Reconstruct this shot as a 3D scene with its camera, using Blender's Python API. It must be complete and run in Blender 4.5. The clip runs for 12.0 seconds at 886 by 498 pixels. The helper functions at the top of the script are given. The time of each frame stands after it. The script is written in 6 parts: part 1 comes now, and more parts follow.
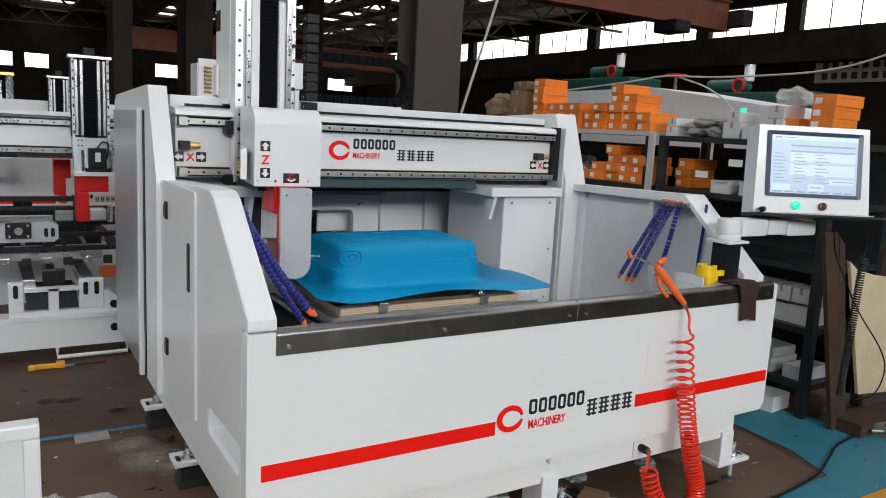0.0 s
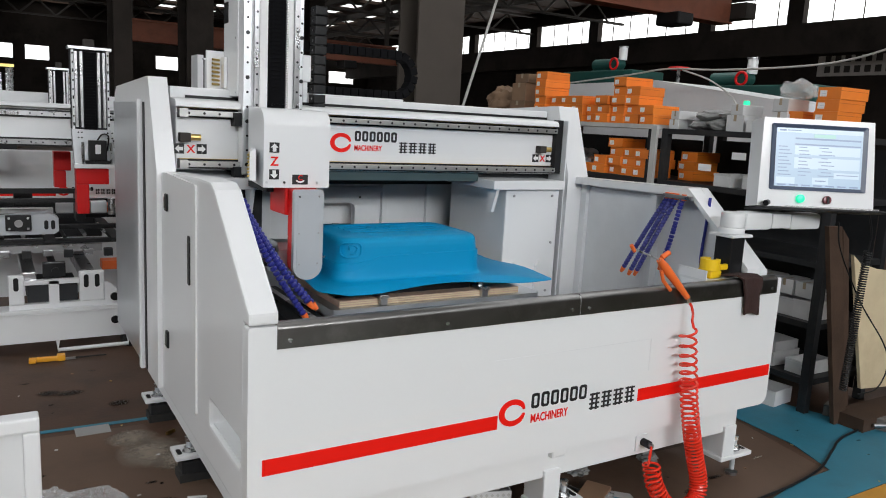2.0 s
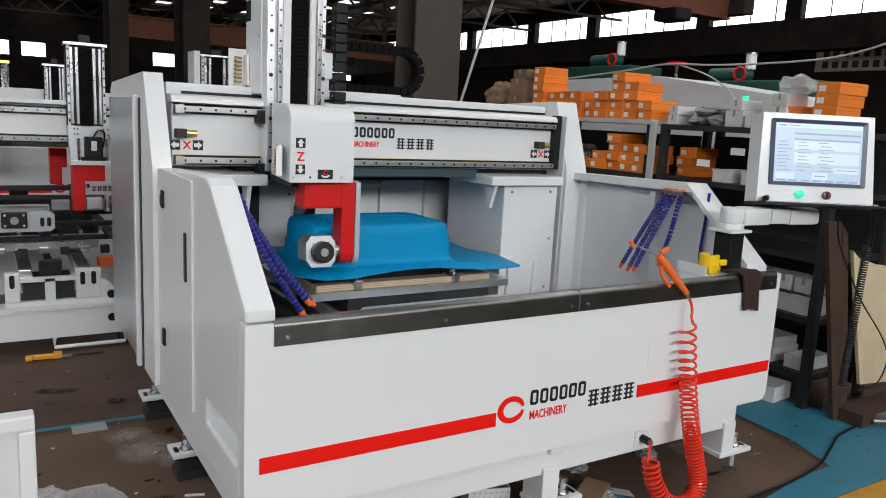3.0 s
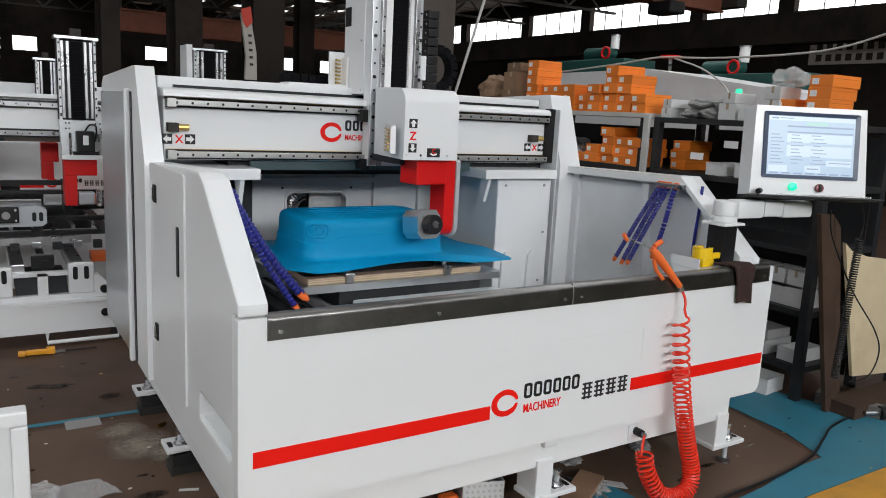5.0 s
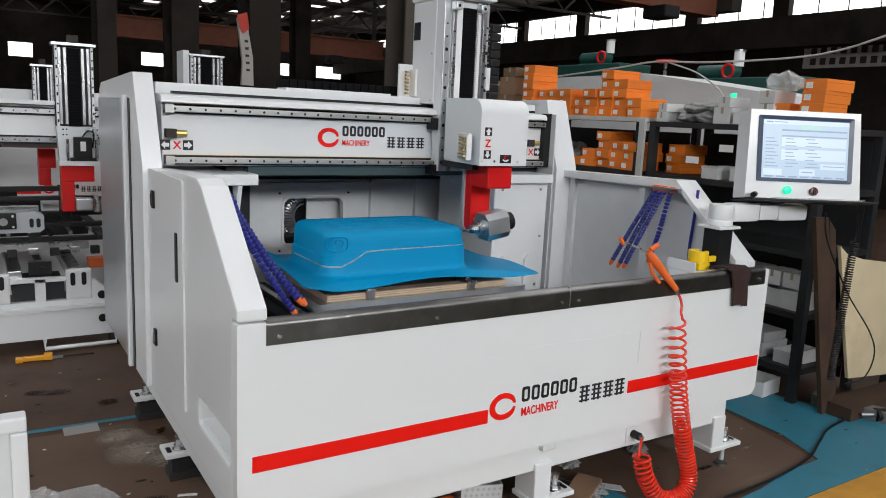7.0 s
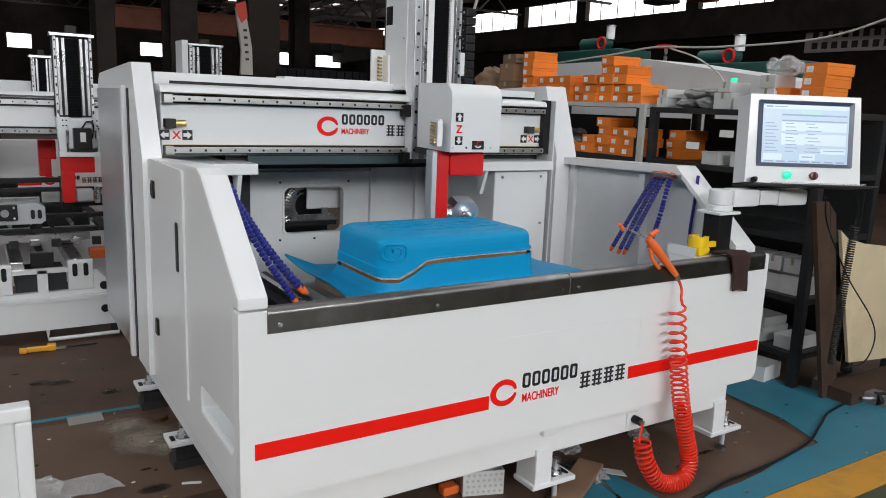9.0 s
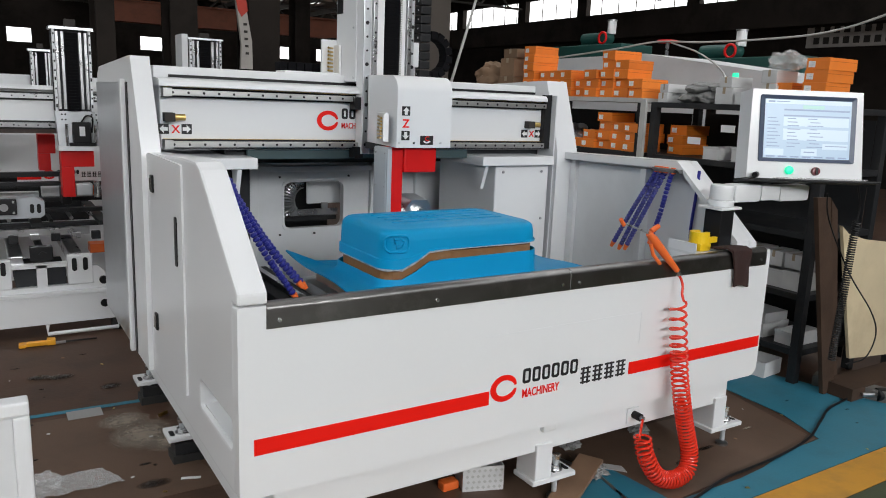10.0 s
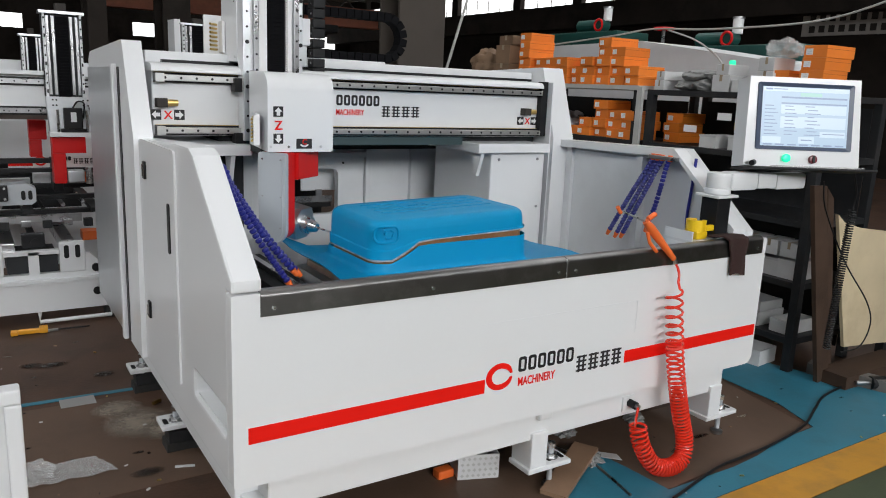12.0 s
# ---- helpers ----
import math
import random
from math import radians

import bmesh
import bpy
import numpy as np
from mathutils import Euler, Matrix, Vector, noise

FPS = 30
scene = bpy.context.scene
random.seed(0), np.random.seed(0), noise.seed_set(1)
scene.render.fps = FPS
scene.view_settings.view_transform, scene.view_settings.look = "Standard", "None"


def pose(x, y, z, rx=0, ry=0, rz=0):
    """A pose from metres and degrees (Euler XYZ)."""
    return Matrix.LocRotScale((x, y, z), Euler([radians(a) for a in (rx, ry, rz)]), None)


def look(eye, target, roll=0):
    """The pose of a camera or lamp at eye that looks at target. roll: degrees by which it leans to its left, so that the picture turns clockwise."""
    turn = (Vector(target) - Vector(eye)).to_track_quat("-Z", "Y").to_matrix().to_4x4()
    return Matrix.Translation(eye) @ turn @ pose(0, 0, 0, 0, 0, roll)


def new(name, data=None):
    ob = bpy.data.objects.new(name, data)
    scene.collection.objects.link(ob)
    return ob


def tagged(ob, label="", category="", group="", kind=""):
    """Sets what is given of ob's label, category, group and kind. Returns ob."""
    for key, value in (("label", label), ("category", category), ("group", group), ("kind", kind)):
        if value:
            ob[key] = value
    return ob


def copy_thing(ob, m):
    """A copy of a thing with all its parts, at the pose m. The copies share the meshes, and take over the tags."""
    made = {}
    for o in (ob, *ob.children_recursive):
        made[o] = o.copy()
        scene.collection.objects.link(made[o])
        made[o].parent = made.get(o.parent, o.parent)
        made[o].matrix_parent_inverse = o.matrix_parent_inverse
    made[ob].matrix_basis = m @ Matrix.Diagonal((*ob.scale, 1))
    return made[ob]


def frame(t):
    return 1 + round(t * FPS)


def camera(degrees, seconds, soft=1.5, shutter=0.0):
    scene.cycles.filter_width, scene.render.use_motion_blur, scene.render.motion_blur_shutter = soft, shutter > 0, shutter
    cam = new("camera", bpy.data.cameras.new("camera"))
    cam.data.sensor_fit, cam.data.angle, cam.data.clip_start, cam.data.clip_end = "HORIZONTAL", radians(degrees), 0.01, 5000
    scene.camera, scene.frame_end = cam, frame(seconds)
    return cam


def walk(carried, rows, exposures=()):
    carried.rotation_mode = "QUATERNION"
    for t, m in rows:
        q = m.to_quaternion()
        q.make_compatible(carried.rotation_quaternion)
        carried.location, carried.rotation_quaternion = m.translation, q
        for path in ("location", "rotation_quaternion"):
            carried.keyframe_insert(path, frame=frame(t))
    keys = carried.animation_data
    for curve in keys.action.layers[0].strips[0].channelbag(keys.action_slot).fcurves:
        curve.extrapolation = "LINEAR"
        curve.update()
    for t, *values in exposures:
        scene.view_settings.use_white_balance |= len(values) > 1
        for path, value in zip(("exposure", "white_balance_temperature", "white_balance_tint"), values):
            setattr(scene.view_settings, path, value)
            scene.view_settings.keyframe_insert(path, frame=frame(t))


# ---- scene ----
cam = camera(61.3, 12.0, soft=1.0)
PATH = [
    (0, (-0.482, -1.597, 1.229), (0.552, 0.085, 0.913), 3.0),
    (0.5, (-0.48, -1.597, 1.229), (0.555, 0.085, 0.911), 3.0),
    (1, (-0.479, -1.597, 1.229), (0.559, 0.082, 0.908), 2.9),
    (1.5, (-0.477, -1.592, 1.226), (0.559, 0.088, 0.901), 3.0),
    (2, (-0.478, -1.583, 1.226), (0.554, 0.098, 0.892), 3.1),
    (2.5, (-0.473, -1.578, 1.225), (0.558, 0.101, 0.881), 3.0),
    (3, (-0.471, -1.572, 1.223), (0.565, 0.105, 0.88), 3.0),
    (5, (-0.467, -1.572, 1.222), (0.58, 0.094, 0.864), 2.9),
    (5.5, (-0.464, -1.57, 1.222), (0.59, 0.091, 0.858), 2.9),
    (6, (-0.469, -1.573, 1.222), (0.588, 0.086, 0.865), 3.0),
    (6.5, (-0.475, -1.578, 1.226), (0.58, 0.085, 0.878), 2.8),
    (7, (-0.475, -1.58, 1.224), (0.58, 0.083, 0.878), 2.7),
    (9, (-0.473, -1.587, 1.223), (0.576, 0.073, 0.846), 2.2),
    (9.5, (-0.473, -1.586, 1.223), (0.576, 0.075, 0.846), 2.3),
    (10, (-0.468, -1.58, 1.221), (0.58, 0.079, 0.831), 2.3),
    (10.5, (-0.469, -1.573, 1.219), (0.58, 0.082, 0.821), 2.4),
    (11, (-0.465, -1.567, 1.217), (0.588, 0.085, 0.814), 2.5),
    (11.5, (-0.464, -1.567, 1.217), (0.591, 0.082, 0.806), 2.4),
    (12, (-0.463, -1.565, 1.216), (0.595, 0.079, 0.796), 2.5),
]
walk(cam, [(t, look(eye, target, roll)) for t, eye, target, roll in PATH])


# ---- light ----
def lamp(name, m, sx, sy, watts, color=(1, 1, 1)):
    d = bpy.data.lights.new(name, "AREA")
    d.shape, d.size, d.size_y, d.energy, d.color = "RECTANGLE", sx, sy, watts, color
    ob = new(name, d)
    ob.matrix_world = m
    return ob


world = bpy.data.worlds.new("sky")
scene.world = world
world.use_nodes = True
wn = world.node_tree.nodes
sky = wn.new("ShaderNodeTexSky")
sky.sky_type, sky.sun_disc, sky.sun_elevation, sky.sun_rotation = "NISHITA", False, radians(50), radians(200)
sky.dust_density = 4.0
wn["Background"].inputs[1].default_value = 0.12
world.node_tree.links.new(sky.outputs[0], wn["Background"].inputs[0])
sun = new("sun", bpy.data.lights.new("sun", "SUN"))
sun.data.energy, sun.data.angle, sun.data.color = 1.0, radians(15), (1, 0.96, 0.9)
sun.matrix_world = look((0, 0, 0), (0.2, 0.6, -0.75))
scene.view_settings.exposure = 0.0

# daylight of the skylight strips, and an added fill lamp behind the visitor
for sx, watts in ((-4.0, 330), (4.2, 130)):
    lamp("skylight_glow", pose(sx, -1.0, 4.36), 1.3, 13, watts, (0.96, 0.985, 1.0))
# added lamp without a known source, brightens the machine's front
lamp("front_fill", look((0.4, -8.8, 3.75), (0.9, 1.0, 0.9)), 8.0, 1.1, 620, (0.965, 0.985, 1.0))



# ---- materials ----
def mat(name, color, rough=0.5, metal=0.0, vary=0.08, scale=8.0, bump=0.0, bscale=120.0, coat=0.0, dirt=None, dscale=3.0, damount=0.5,
        emit=None, estr=0.0, alpha=1.0, trans=0.0, rand=0.0):
    m = bpy.data.materials.new(name)
    m.use_nodes = True
    nt = m.node_tree
    b = nt.nodes["Principled BSDF"]
    b.inputs["Roughness"].default_value = rough
    b.inputs["Metallic"].default_value = metal
    b.inputs["Coat Weight"].default_value = coat
    b.inputs["Alpha"].default_value = alpha
    b.inputs["Transmission Weight"].default_value = trans
    tc = nt.nodes.new("ShaderNodeTexCoord")
    n = nt.nodes.new("ShaderNodeTexNoise")
    n.inputs["Scale"].default_value, n.inputs["Detail"].default_value = scale, 5.0
    nt.links.new(tc.outputs["Object"], n.inputs["Vector"])
    ramp = nt.nodes.new("ShaderNodeMapRange")
    ramp.inputs["From Min"].default_value, ramp.inputs["From Max"].default_value = 0.2, 0.8
    ramp.inputs["To Min"].default_value, ramp.inputs["To Max"].default_value = 1 - vary, 1 + vary
    nt.links.new(n.outputs["Fac"], ramp.inputs["Value"])
    mix = nt.nodes.new("ShaderNodeMix")
    mix.data_type, mix.blend_type = "RGBA", "MULTIPLY"
    mix.inputs[0].default_value = 1.0
    mix.inputs[6].default_value = (*color, 1)
    nt.links.new(ramp.outputs[0], mix.inputs[7])
    out = mix.outputs[2]
    if rand:
        oi = nt.nodes.new("ShaderNodeObjectInfo")
        hs = nt.nodes.new("ShaderNodeHueSaturation")
        rr = nt.nodes.new("ShaderNodeMapRange")
        rr.inputs["To Min"].default_value, rr.inputs["To Max"].default_value = 1 - rand, 1 + rand
        nt.links.new(oi.outputs["Random"], rr.inputs["Value"])
        nt.links.new(rr.outputs[0], hs.inputs["Value"])
        nt.links.new(out, hs.inputs["Color"])
        out = hs.outputs[0]
    if dirt:
        n2 = nt.nodes.new("ShaderNodeTexNoise")
        n2.inputs["Scale"].default_value, n2.inputs["Detail"].default_value, n2.inputs["Roughness"].default_value = dscale, 8.0, 0.65
        nt.links.new(tc.outputs["Object"], n2.inputs["Vector"])
        r2 = nt.nodes.new("ShaderNodeMapRange")
        r2.inputs["From Min"].default_value, r2.inputs["From Max"].default_value = 0.48, 0.68
        r2.inputs["To Max"].default_value = damount
        nt.links.new(n2.outputs["Fac"], r2.inputs["Value"])
        m2 = nt.nodes.new("ShaderNodeMix")
        m2.data_type = "RGBA"
        nt.links.new(r2.outputs[0], m2.inputs[0])
        nt.links.new(out, m2.inputs[6])
        m2.inputs[7].default_value = (*dirt, 1)
        out = m2.outputs[2]
    nt.links.new(out, b.inputs["Base Color"])
    if bump:
        n3 = nt.nodes.new("ShaderNodeTexNoise")
        n3.inputs["Scale"].default_value, n3.inputs["Detail"].default_value = bscale, 4.0
        nt.links.new(tc.outputs["Object"], n3.inputs["Vector"])
        bp = nt.nodes.new("ShaderNodeBump")
        bp.inputs["Strength"].default_value, bp.inputs["Distance"].default_value = bump, 0.004
        nt.links.new(n3.outputs["Fac"], bp.inputs["Height"])
        nt.links.new(bp.outputs[0], b.inputs["Normal"])
    rn = nt.nodes.new("ShaderNodeMapRange")
    rn.inputs["From Min"].default_value, rn.inputs["From Max"].default_value = 0.1, 0.9
    rn.inputs["To Min"].default_value, rn.inputs["To Max"].default_value = max(rough - 0.06, 0.02), min(rough + 0.08, 1)
    nt.links.new(n.outputs["Fac"], rn.inputs["Value"])
    nt.links.new(rn.outputs[0], b.inputs["Roughness"])
    if emit:
        b.inputs["Emission Color"].default_value = (*emit, 1)
        b.inputs["Emission Strength"].default_value = estr
    return m


WHITE = mat("white_paint", (0.77, 0.78, 0.79), 0.36, vary=0.015, scale=3, bump=0.05, bscale=400, coat=0.25)
GREYW = mat("grey_white_paint", (0.73, 0.745, 0.76), 0.40, vary=0.03, scale=4, bump=0.05, bscale=300, dirt=(0.52, 0.52, 0.52), dscale=3, damount=0.25)
# dark paint of some parts, also used where shade is put into the colour
DARK = mat("dark_paint_and_shade", (0.035, 0.037, 0.04), 0.6, vary=0.2, dirt=(0.09, 0.09, 0.09), damount=0.4)
BLACK = mat("black_plastic", (0.009, 0.009, 0.010), 0.45, vary=0.15, bump=0.1)
BELLOWS = mat("matt_black_bellows", (0.006, 0.006, 0.007), 0.9, vary=0.2)
RUBBER = mat("black_rubber", (0.02, 0.02, 0.02), 0.8, vary=0.2, bump=0.2, dirt=(0.1, 0.08, 0.06), damount=0.3)
STEEL = mat("brushed_steel", (0.42, 0.42, 0.43), 0.28, metal=1.0, vary=0.12, scale=14, bump=0.03, bscale=500, dirt=(0.2, 0.2, 0.2), dscale=5, damount=0.45)
RIM = mat("dark_brushed_stainless", (0.21, 0.205, 0.20), 0.3, metal=1.0, vary=0.15, scale=9, bump=0.04, bscale=260, dirt=(0.42, 0.41, 0.40), dscale=6, damount=0.5)
CHROME = mat("bright_machined_metal", (0.62, 0.63, 0.64), 0.26, metal=1.0, vary=0.05, scale=30)
RAILS = mat("ground_rail_steel", (0.46, 0.46, 0.45), 0.38, metal=1.0, vary=0.06, scale=20, bump=0.03, bscale=500)
ALU = mat("aluminium", (0.62, 0.64, 0.66), 0.34, metal=1.0, vary=0.06, scale=18, bump=0.03)
SILVER = mat("silver_paint", (0.50, 0.53, 0.56), 0.35, metal=0.2, vary=0.03, scale=10, bump=0.03, bscale=500)
RED = mat("red_paint", (0.66, 0.008, 0.008), 0.4, vary=0.04, scale=10, coat=0.2, dirt=(0.35, 0.02, 0.02), damount=0.2)
REDTAPE = mat("red_film", (0.84, 0.009, 0.004), 0.45, vary=0.03, scale=6)
for m in (RED, REDTAPE):
    m.node_tree.nodes["Principled BSDF"].inputs["Specular IOR Level"].default_value = 0.25
INK = mat("black_film", (0.012, 0.012, 0.014), 0.4, vary=0.1)
PAPERW = mat("white_film", (0.82, 0.82, 0.82), 0.4, vary=0.02)
BLUE = mat("blue_vacuum_formed_plastic", (0.0, 0.265, 0.52), 0.45, vary=0.03, scale=5, bump=0.12, bscale=700, dirt=(0.0, 0.28, 0.55), dscale=8, damount=0.25)
BLUE.node_tree.nodes["Principled BSDF"].inputs["Specular IOR Level"].default_value = 0.18
BROWN = mat("brown_resin_mould", (0.23, 0.105, 0.035), 0.6, vary=0.2, scale=14, bump=0.3, bscale=120, dirt=(0.30, 0.20, 0.11), dscale=12)
FRAYED = mat("frayed_plastic_edge", (0.42, 0.44, 0.45), 0.8, vary=0.4, scale=60, bump=0.4, dirt=(0.12, 0.14, 0.15), dscale=40, damount=0.7)
PLY = mat("plywood", (0.52, 0.36, 0.27), 0.6, vary=0.25, scale=22, bump=0.2)
HOSEBLUE = mat("blue_hose_plastic", (0.016, 0.020, 0.22), 0.35, vary=0.08)
ORANGE = mat("orange_plastic", (0.85, 0.16, 0.03), 0.4, vary=0.06)
REDPU = mat("red_polyurethane", (0.78, 0.035, 0.015), 0.22, vary=0.05, coat=0.3)
AMBER = mat("amber_tool_paint", (0.80, 0.36, 0.015), 0.4, vary=0.08)
YELLOW = mat("yellow_plastic", (0.85, 0.55, 0.01), 0.4, vary=0.06)
CLOTH = mat("dark_brown_cloth", (0.035, 0.014, 0.012), 0.9, vary=0.3, scale=30, bump=0.5, bscale=400)
CARD_O = mat("orange_carton", (0.80, 0.21, 0.02), 0.55, vary=0.08, scale=12, rand=0.12, bump=0.05)
CARD_B = mat("brown_carton", (0.24, 0.15, 0.09), 0.8, vary=0.15, scale=12, rand=0.2)
CARD_W = mat("white_carton", (0.62, 0.62, 0.62), 0.7, vary=0.1, scale=12, rand=0.15)
RACK = mat("black_rack_paint", (0.02, 0.021, 0.023), 0.5, vary=0.2, dirt=(0.08, 0.07, 0.06), damount=0.3)
RACKG = mat("grey_shelf_paint", (0.5, 0.5, 0.48), 0.5, vary=0.1, dirt=(0.25, 0.23, 0.2), damount=0.4)
CONCRETE = mat("brown_workshop_floor", (0.088, 0.050, 0.034), 0.5, vary=0.3, scale=1.3, bump=0.25, bscale=90, dirt=(0.032, 0.024, 0.019), dscale=2.4, damount=0.75)
BLUEFLOOR = mat("blue_floor_paint", (0.030, 0.18, 0.26), 0.5, vary=0.16, scale=4, bump=0.15, bscale=100, dirt=(0.03, 0.12, 0.16), dscale=5, damount=0.5)
YELFLOOR = mat("yellow_floor_paint", (0.52, 0.25, 0.025), 0.5, vary=0.14, scale=5, bump=0.15, dirt=(0.25, 0.14, 0.04), dscale=6, damount=0.5)
GREENFLOOR = mat("green_floor_paint", (0.045, 0.062, 0.03), 0.5, vary=0.2, scale=3, bump=0.15, dirt=(0.03, 0.035, 0.02), dscale=5)
# hall wall and roof colours kept very low so the background stays dark
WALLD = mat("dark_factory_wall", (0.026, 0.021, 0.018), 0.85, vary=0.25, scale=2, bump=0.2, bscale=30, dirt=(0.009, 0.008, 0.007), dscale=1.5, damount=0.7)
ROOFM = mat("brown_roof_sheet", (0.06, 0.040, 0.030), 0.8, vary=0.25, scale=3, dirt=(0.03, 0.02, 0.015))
COLUMN = mat("grey_brown_column", (0.085, 0.072, 0.062), 0.75, vary=0.15, scale=4, bump=0.2, bscale=60, dirt=(0.07, 0.06, 0.05), dscale=4)
CRANE = mat("rust_red_crane", (0.27, 0.085, 0.045), 0.6, vary=0.15, scale=5, dirt=(0.12, 0.05, 0.03))
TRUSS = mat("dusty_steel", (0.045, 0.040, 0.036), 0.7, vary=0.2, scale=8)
PANE = mat("blown_out_window_pane", (0.9, 0.9, 0.9), 0.5, emit=(1.0, 1.0, 1.0), estr=2.4)
GLOW = mat("bright_sky_pane", (0.9, 0.9, 0.9), 0.5, emit=(1.0, 1.0, 1.0), estr=1.25)
SCREEN = mat("lit_lcd", (0.05, 0.05, 0.06), 0.3, emit=(0.50, 0.68, 0.86), estr=0.80)
SCREENW = mat("lit_lcd_white", (0.1, 0.1, 0.1), 0.3, emit=(0.62, 0.77, 0.92), estr=0.85)
SCREENB = mat("lit_lcd_blue", (0.05, 0.06, 0.1), 0.3, emit=(0.34, 0.46, 0.68), estr=0.65)
LEDG = mat("green_lamp", (0.0, 0.5, 0.25), 0.3, emit=(0.0, 0.85, 0.42), estr=0.9)
LEDR = mat("dark_red_knob", (0.16, 0.02, 0.03), 0.3)
BAG = mat("clear_plastic_film", (0.75, 0.75, 0.75), 0.12, vary=0.1, alpha=0.28)
BAGG = mat("grey_bag_plastic", (0.24, 0.24, 0.235), 0.45, vary=0.3, scale=25, bump=0.5, bscale=60)
WOODP = mat("pale_plywood_board", (0.64, 0.53, 0.35), 0.6, vary=0.1, scale=5, dirt=(0.4, 0.3, 0.17))
WOODD = mat("dark_plank", (0.065, 0.040, 0.028), 0.7, vary=0.3, scale=9, bump=0.3)
WOODM = mat("oak_laminate", (0.26, 0.16, 0.10), 0.5, vary=0.25, scale=9, bump=0.2)
GREENP = mat("dark_green_paint", (0.012, 0.07, 0.06), 0.4, vary=0.15)
BRASS = mat("brass", (0.62, 0.45, 0.16), 0.3, metal=1.0, vary=0.1)


# lower specular keeps the dark surfaces from turning grey
for m, v in ((WALLD, 0.12), (ROOFM, 0.15), (TRUSS, 0.2), (BLACK, 0.3), (RACK, 0.25), (BELLOWS, 0.1), (DARK, 0.2), (COLUMN, 0.2), (CONCRETE, 0.22), (WOODD, 0.2)):
    m.node_tree.nodes["Principled BSDF"].inputs["Specular IOR Level"].default_value = v


# ---- builders ----
def put(name, bm, material, parent=None, label="", m=None, smooth=False, bevel=0.0):
    if bevel:
        es = [e for e in bm.edges if len(e.link_faces) == 2 and e.calc_face_angle(0) > 0.6]
        bmesh.ops.bevel(bm, geom=es, offset=bevel, segments=2, profile=0.6, affect="EDGES", clamp_overlap=True)
    bmesh.ops.recalc_face_normals(bm, faces=bm.faces)
    me = bpy.data.meshes.new(name)
    bm.to_mesh(me)
    bm.free()
    if smooth:
        for p in me.polygons:
            p.use_smooth = True
        me.set_sharp_from_angle(angle=radians(40))
    me.materials.append(material)
    ob = new(name, me)
    if m is not None:
        ob.matrix_basis = m
    if parent:
        ob.parent = parent
    if label:
        tagged(ob, label)
    return ob


part = put


def thing(name, label, category, m=None, group="", kind=""):
    e = new(name)
    e.empty_display_size = 0.05
    if m is not None:
        e.matrix_basis = m
    return tagged(e, label, category, group, kind)


def bx(bm, x0, x1, y0, y1, z0, z1, m=None):
    g = bmesh.ops.create_cube(bm, size=1.0)
    t = Matrix.Translation(((x0 + x1) / 2, (y0 + y1) / 2, (z0 + z1) / 2)) @ Matrix.Diagonal((abs(x1 - x0), abs(y1 - y0), abs(z1 - z0), 1))
    bmesh.ops.transform(bm, matrix=(m @ t) if m is not None else t, verts=g["verts"])
    return bm


def B(*a, m=None):
    return bx(bmesh.new(), *a, m=m)


def cyl(bm, p, q, r, n=16, r2=None):
    p, q = Vector(p), Vector(q)
    g = bmesh.ops.create_cone(bm, cap_ends=True, segments=n, radius1=r, radius2=r if r2 is None else r2, depth=(q - p).length)
    m = Matrix.Translation((p + q) / 2) @ (q - p).to_track_quat("Z", "Y").to_matrix().to_4x4()
    bmesh.ops.transform(bm, matrix=m, verts=g["verts"])
    return bm


def C(p, q, r, n=16, r2=None):
    return cyl(bmesh.new(), p, q, r, n, r2)


def prism(pts, axis, a, b, bm=None):
    """A polygon, extruded along an axis from a to b. pts: pairs in the other two axes, in order."""
    bm = bm or bmesh.new()
    def at(p, v):
        return {"x": (v, p[0], p[1]), "y": (p[0], v, p[1]), "z": (p[0], p[1], v)}[axis]
    lo = [bm.verts.new(at(p, a)) for p in pts]
    hi = [bm.verts.new(at(p, b)) for p in pts]
    bm.faces.new(lo)
    bm.faces.new(hi[::-1])
    n = len(pts)
    for i in range(n):
        bm.faces.new((lo[i], lo[(i + 1) % n], hi[(i + 1) % n], hi[i]))
    return bm


def rounded(x0, x1, y0, y1, r, n=5, rs=None):
    """Corners of a rectangle with rounded corners, counter-clockwise from the lower left."""
    rs = rs or (r, r, r, r)
    out = []
    for (cx, cy, a0), rr in zip(((x0, y0, 180), (x1, y0, 270), (x1, y1, 0), (x0, y1, 90)), rs):
        ox = cx + (rr if cx == x0 else -rr)
        oy = cy + (rr if cy == y0 else -rr)
        if rr <= 0:
            out.append((cx, cy))
            continue
        for i in range(n + 1):
            a = radians(a0 + 90 * i / n)
            out.append((ox + rr * math.cos(a), oy + rr * math.sin(a)))
    return out


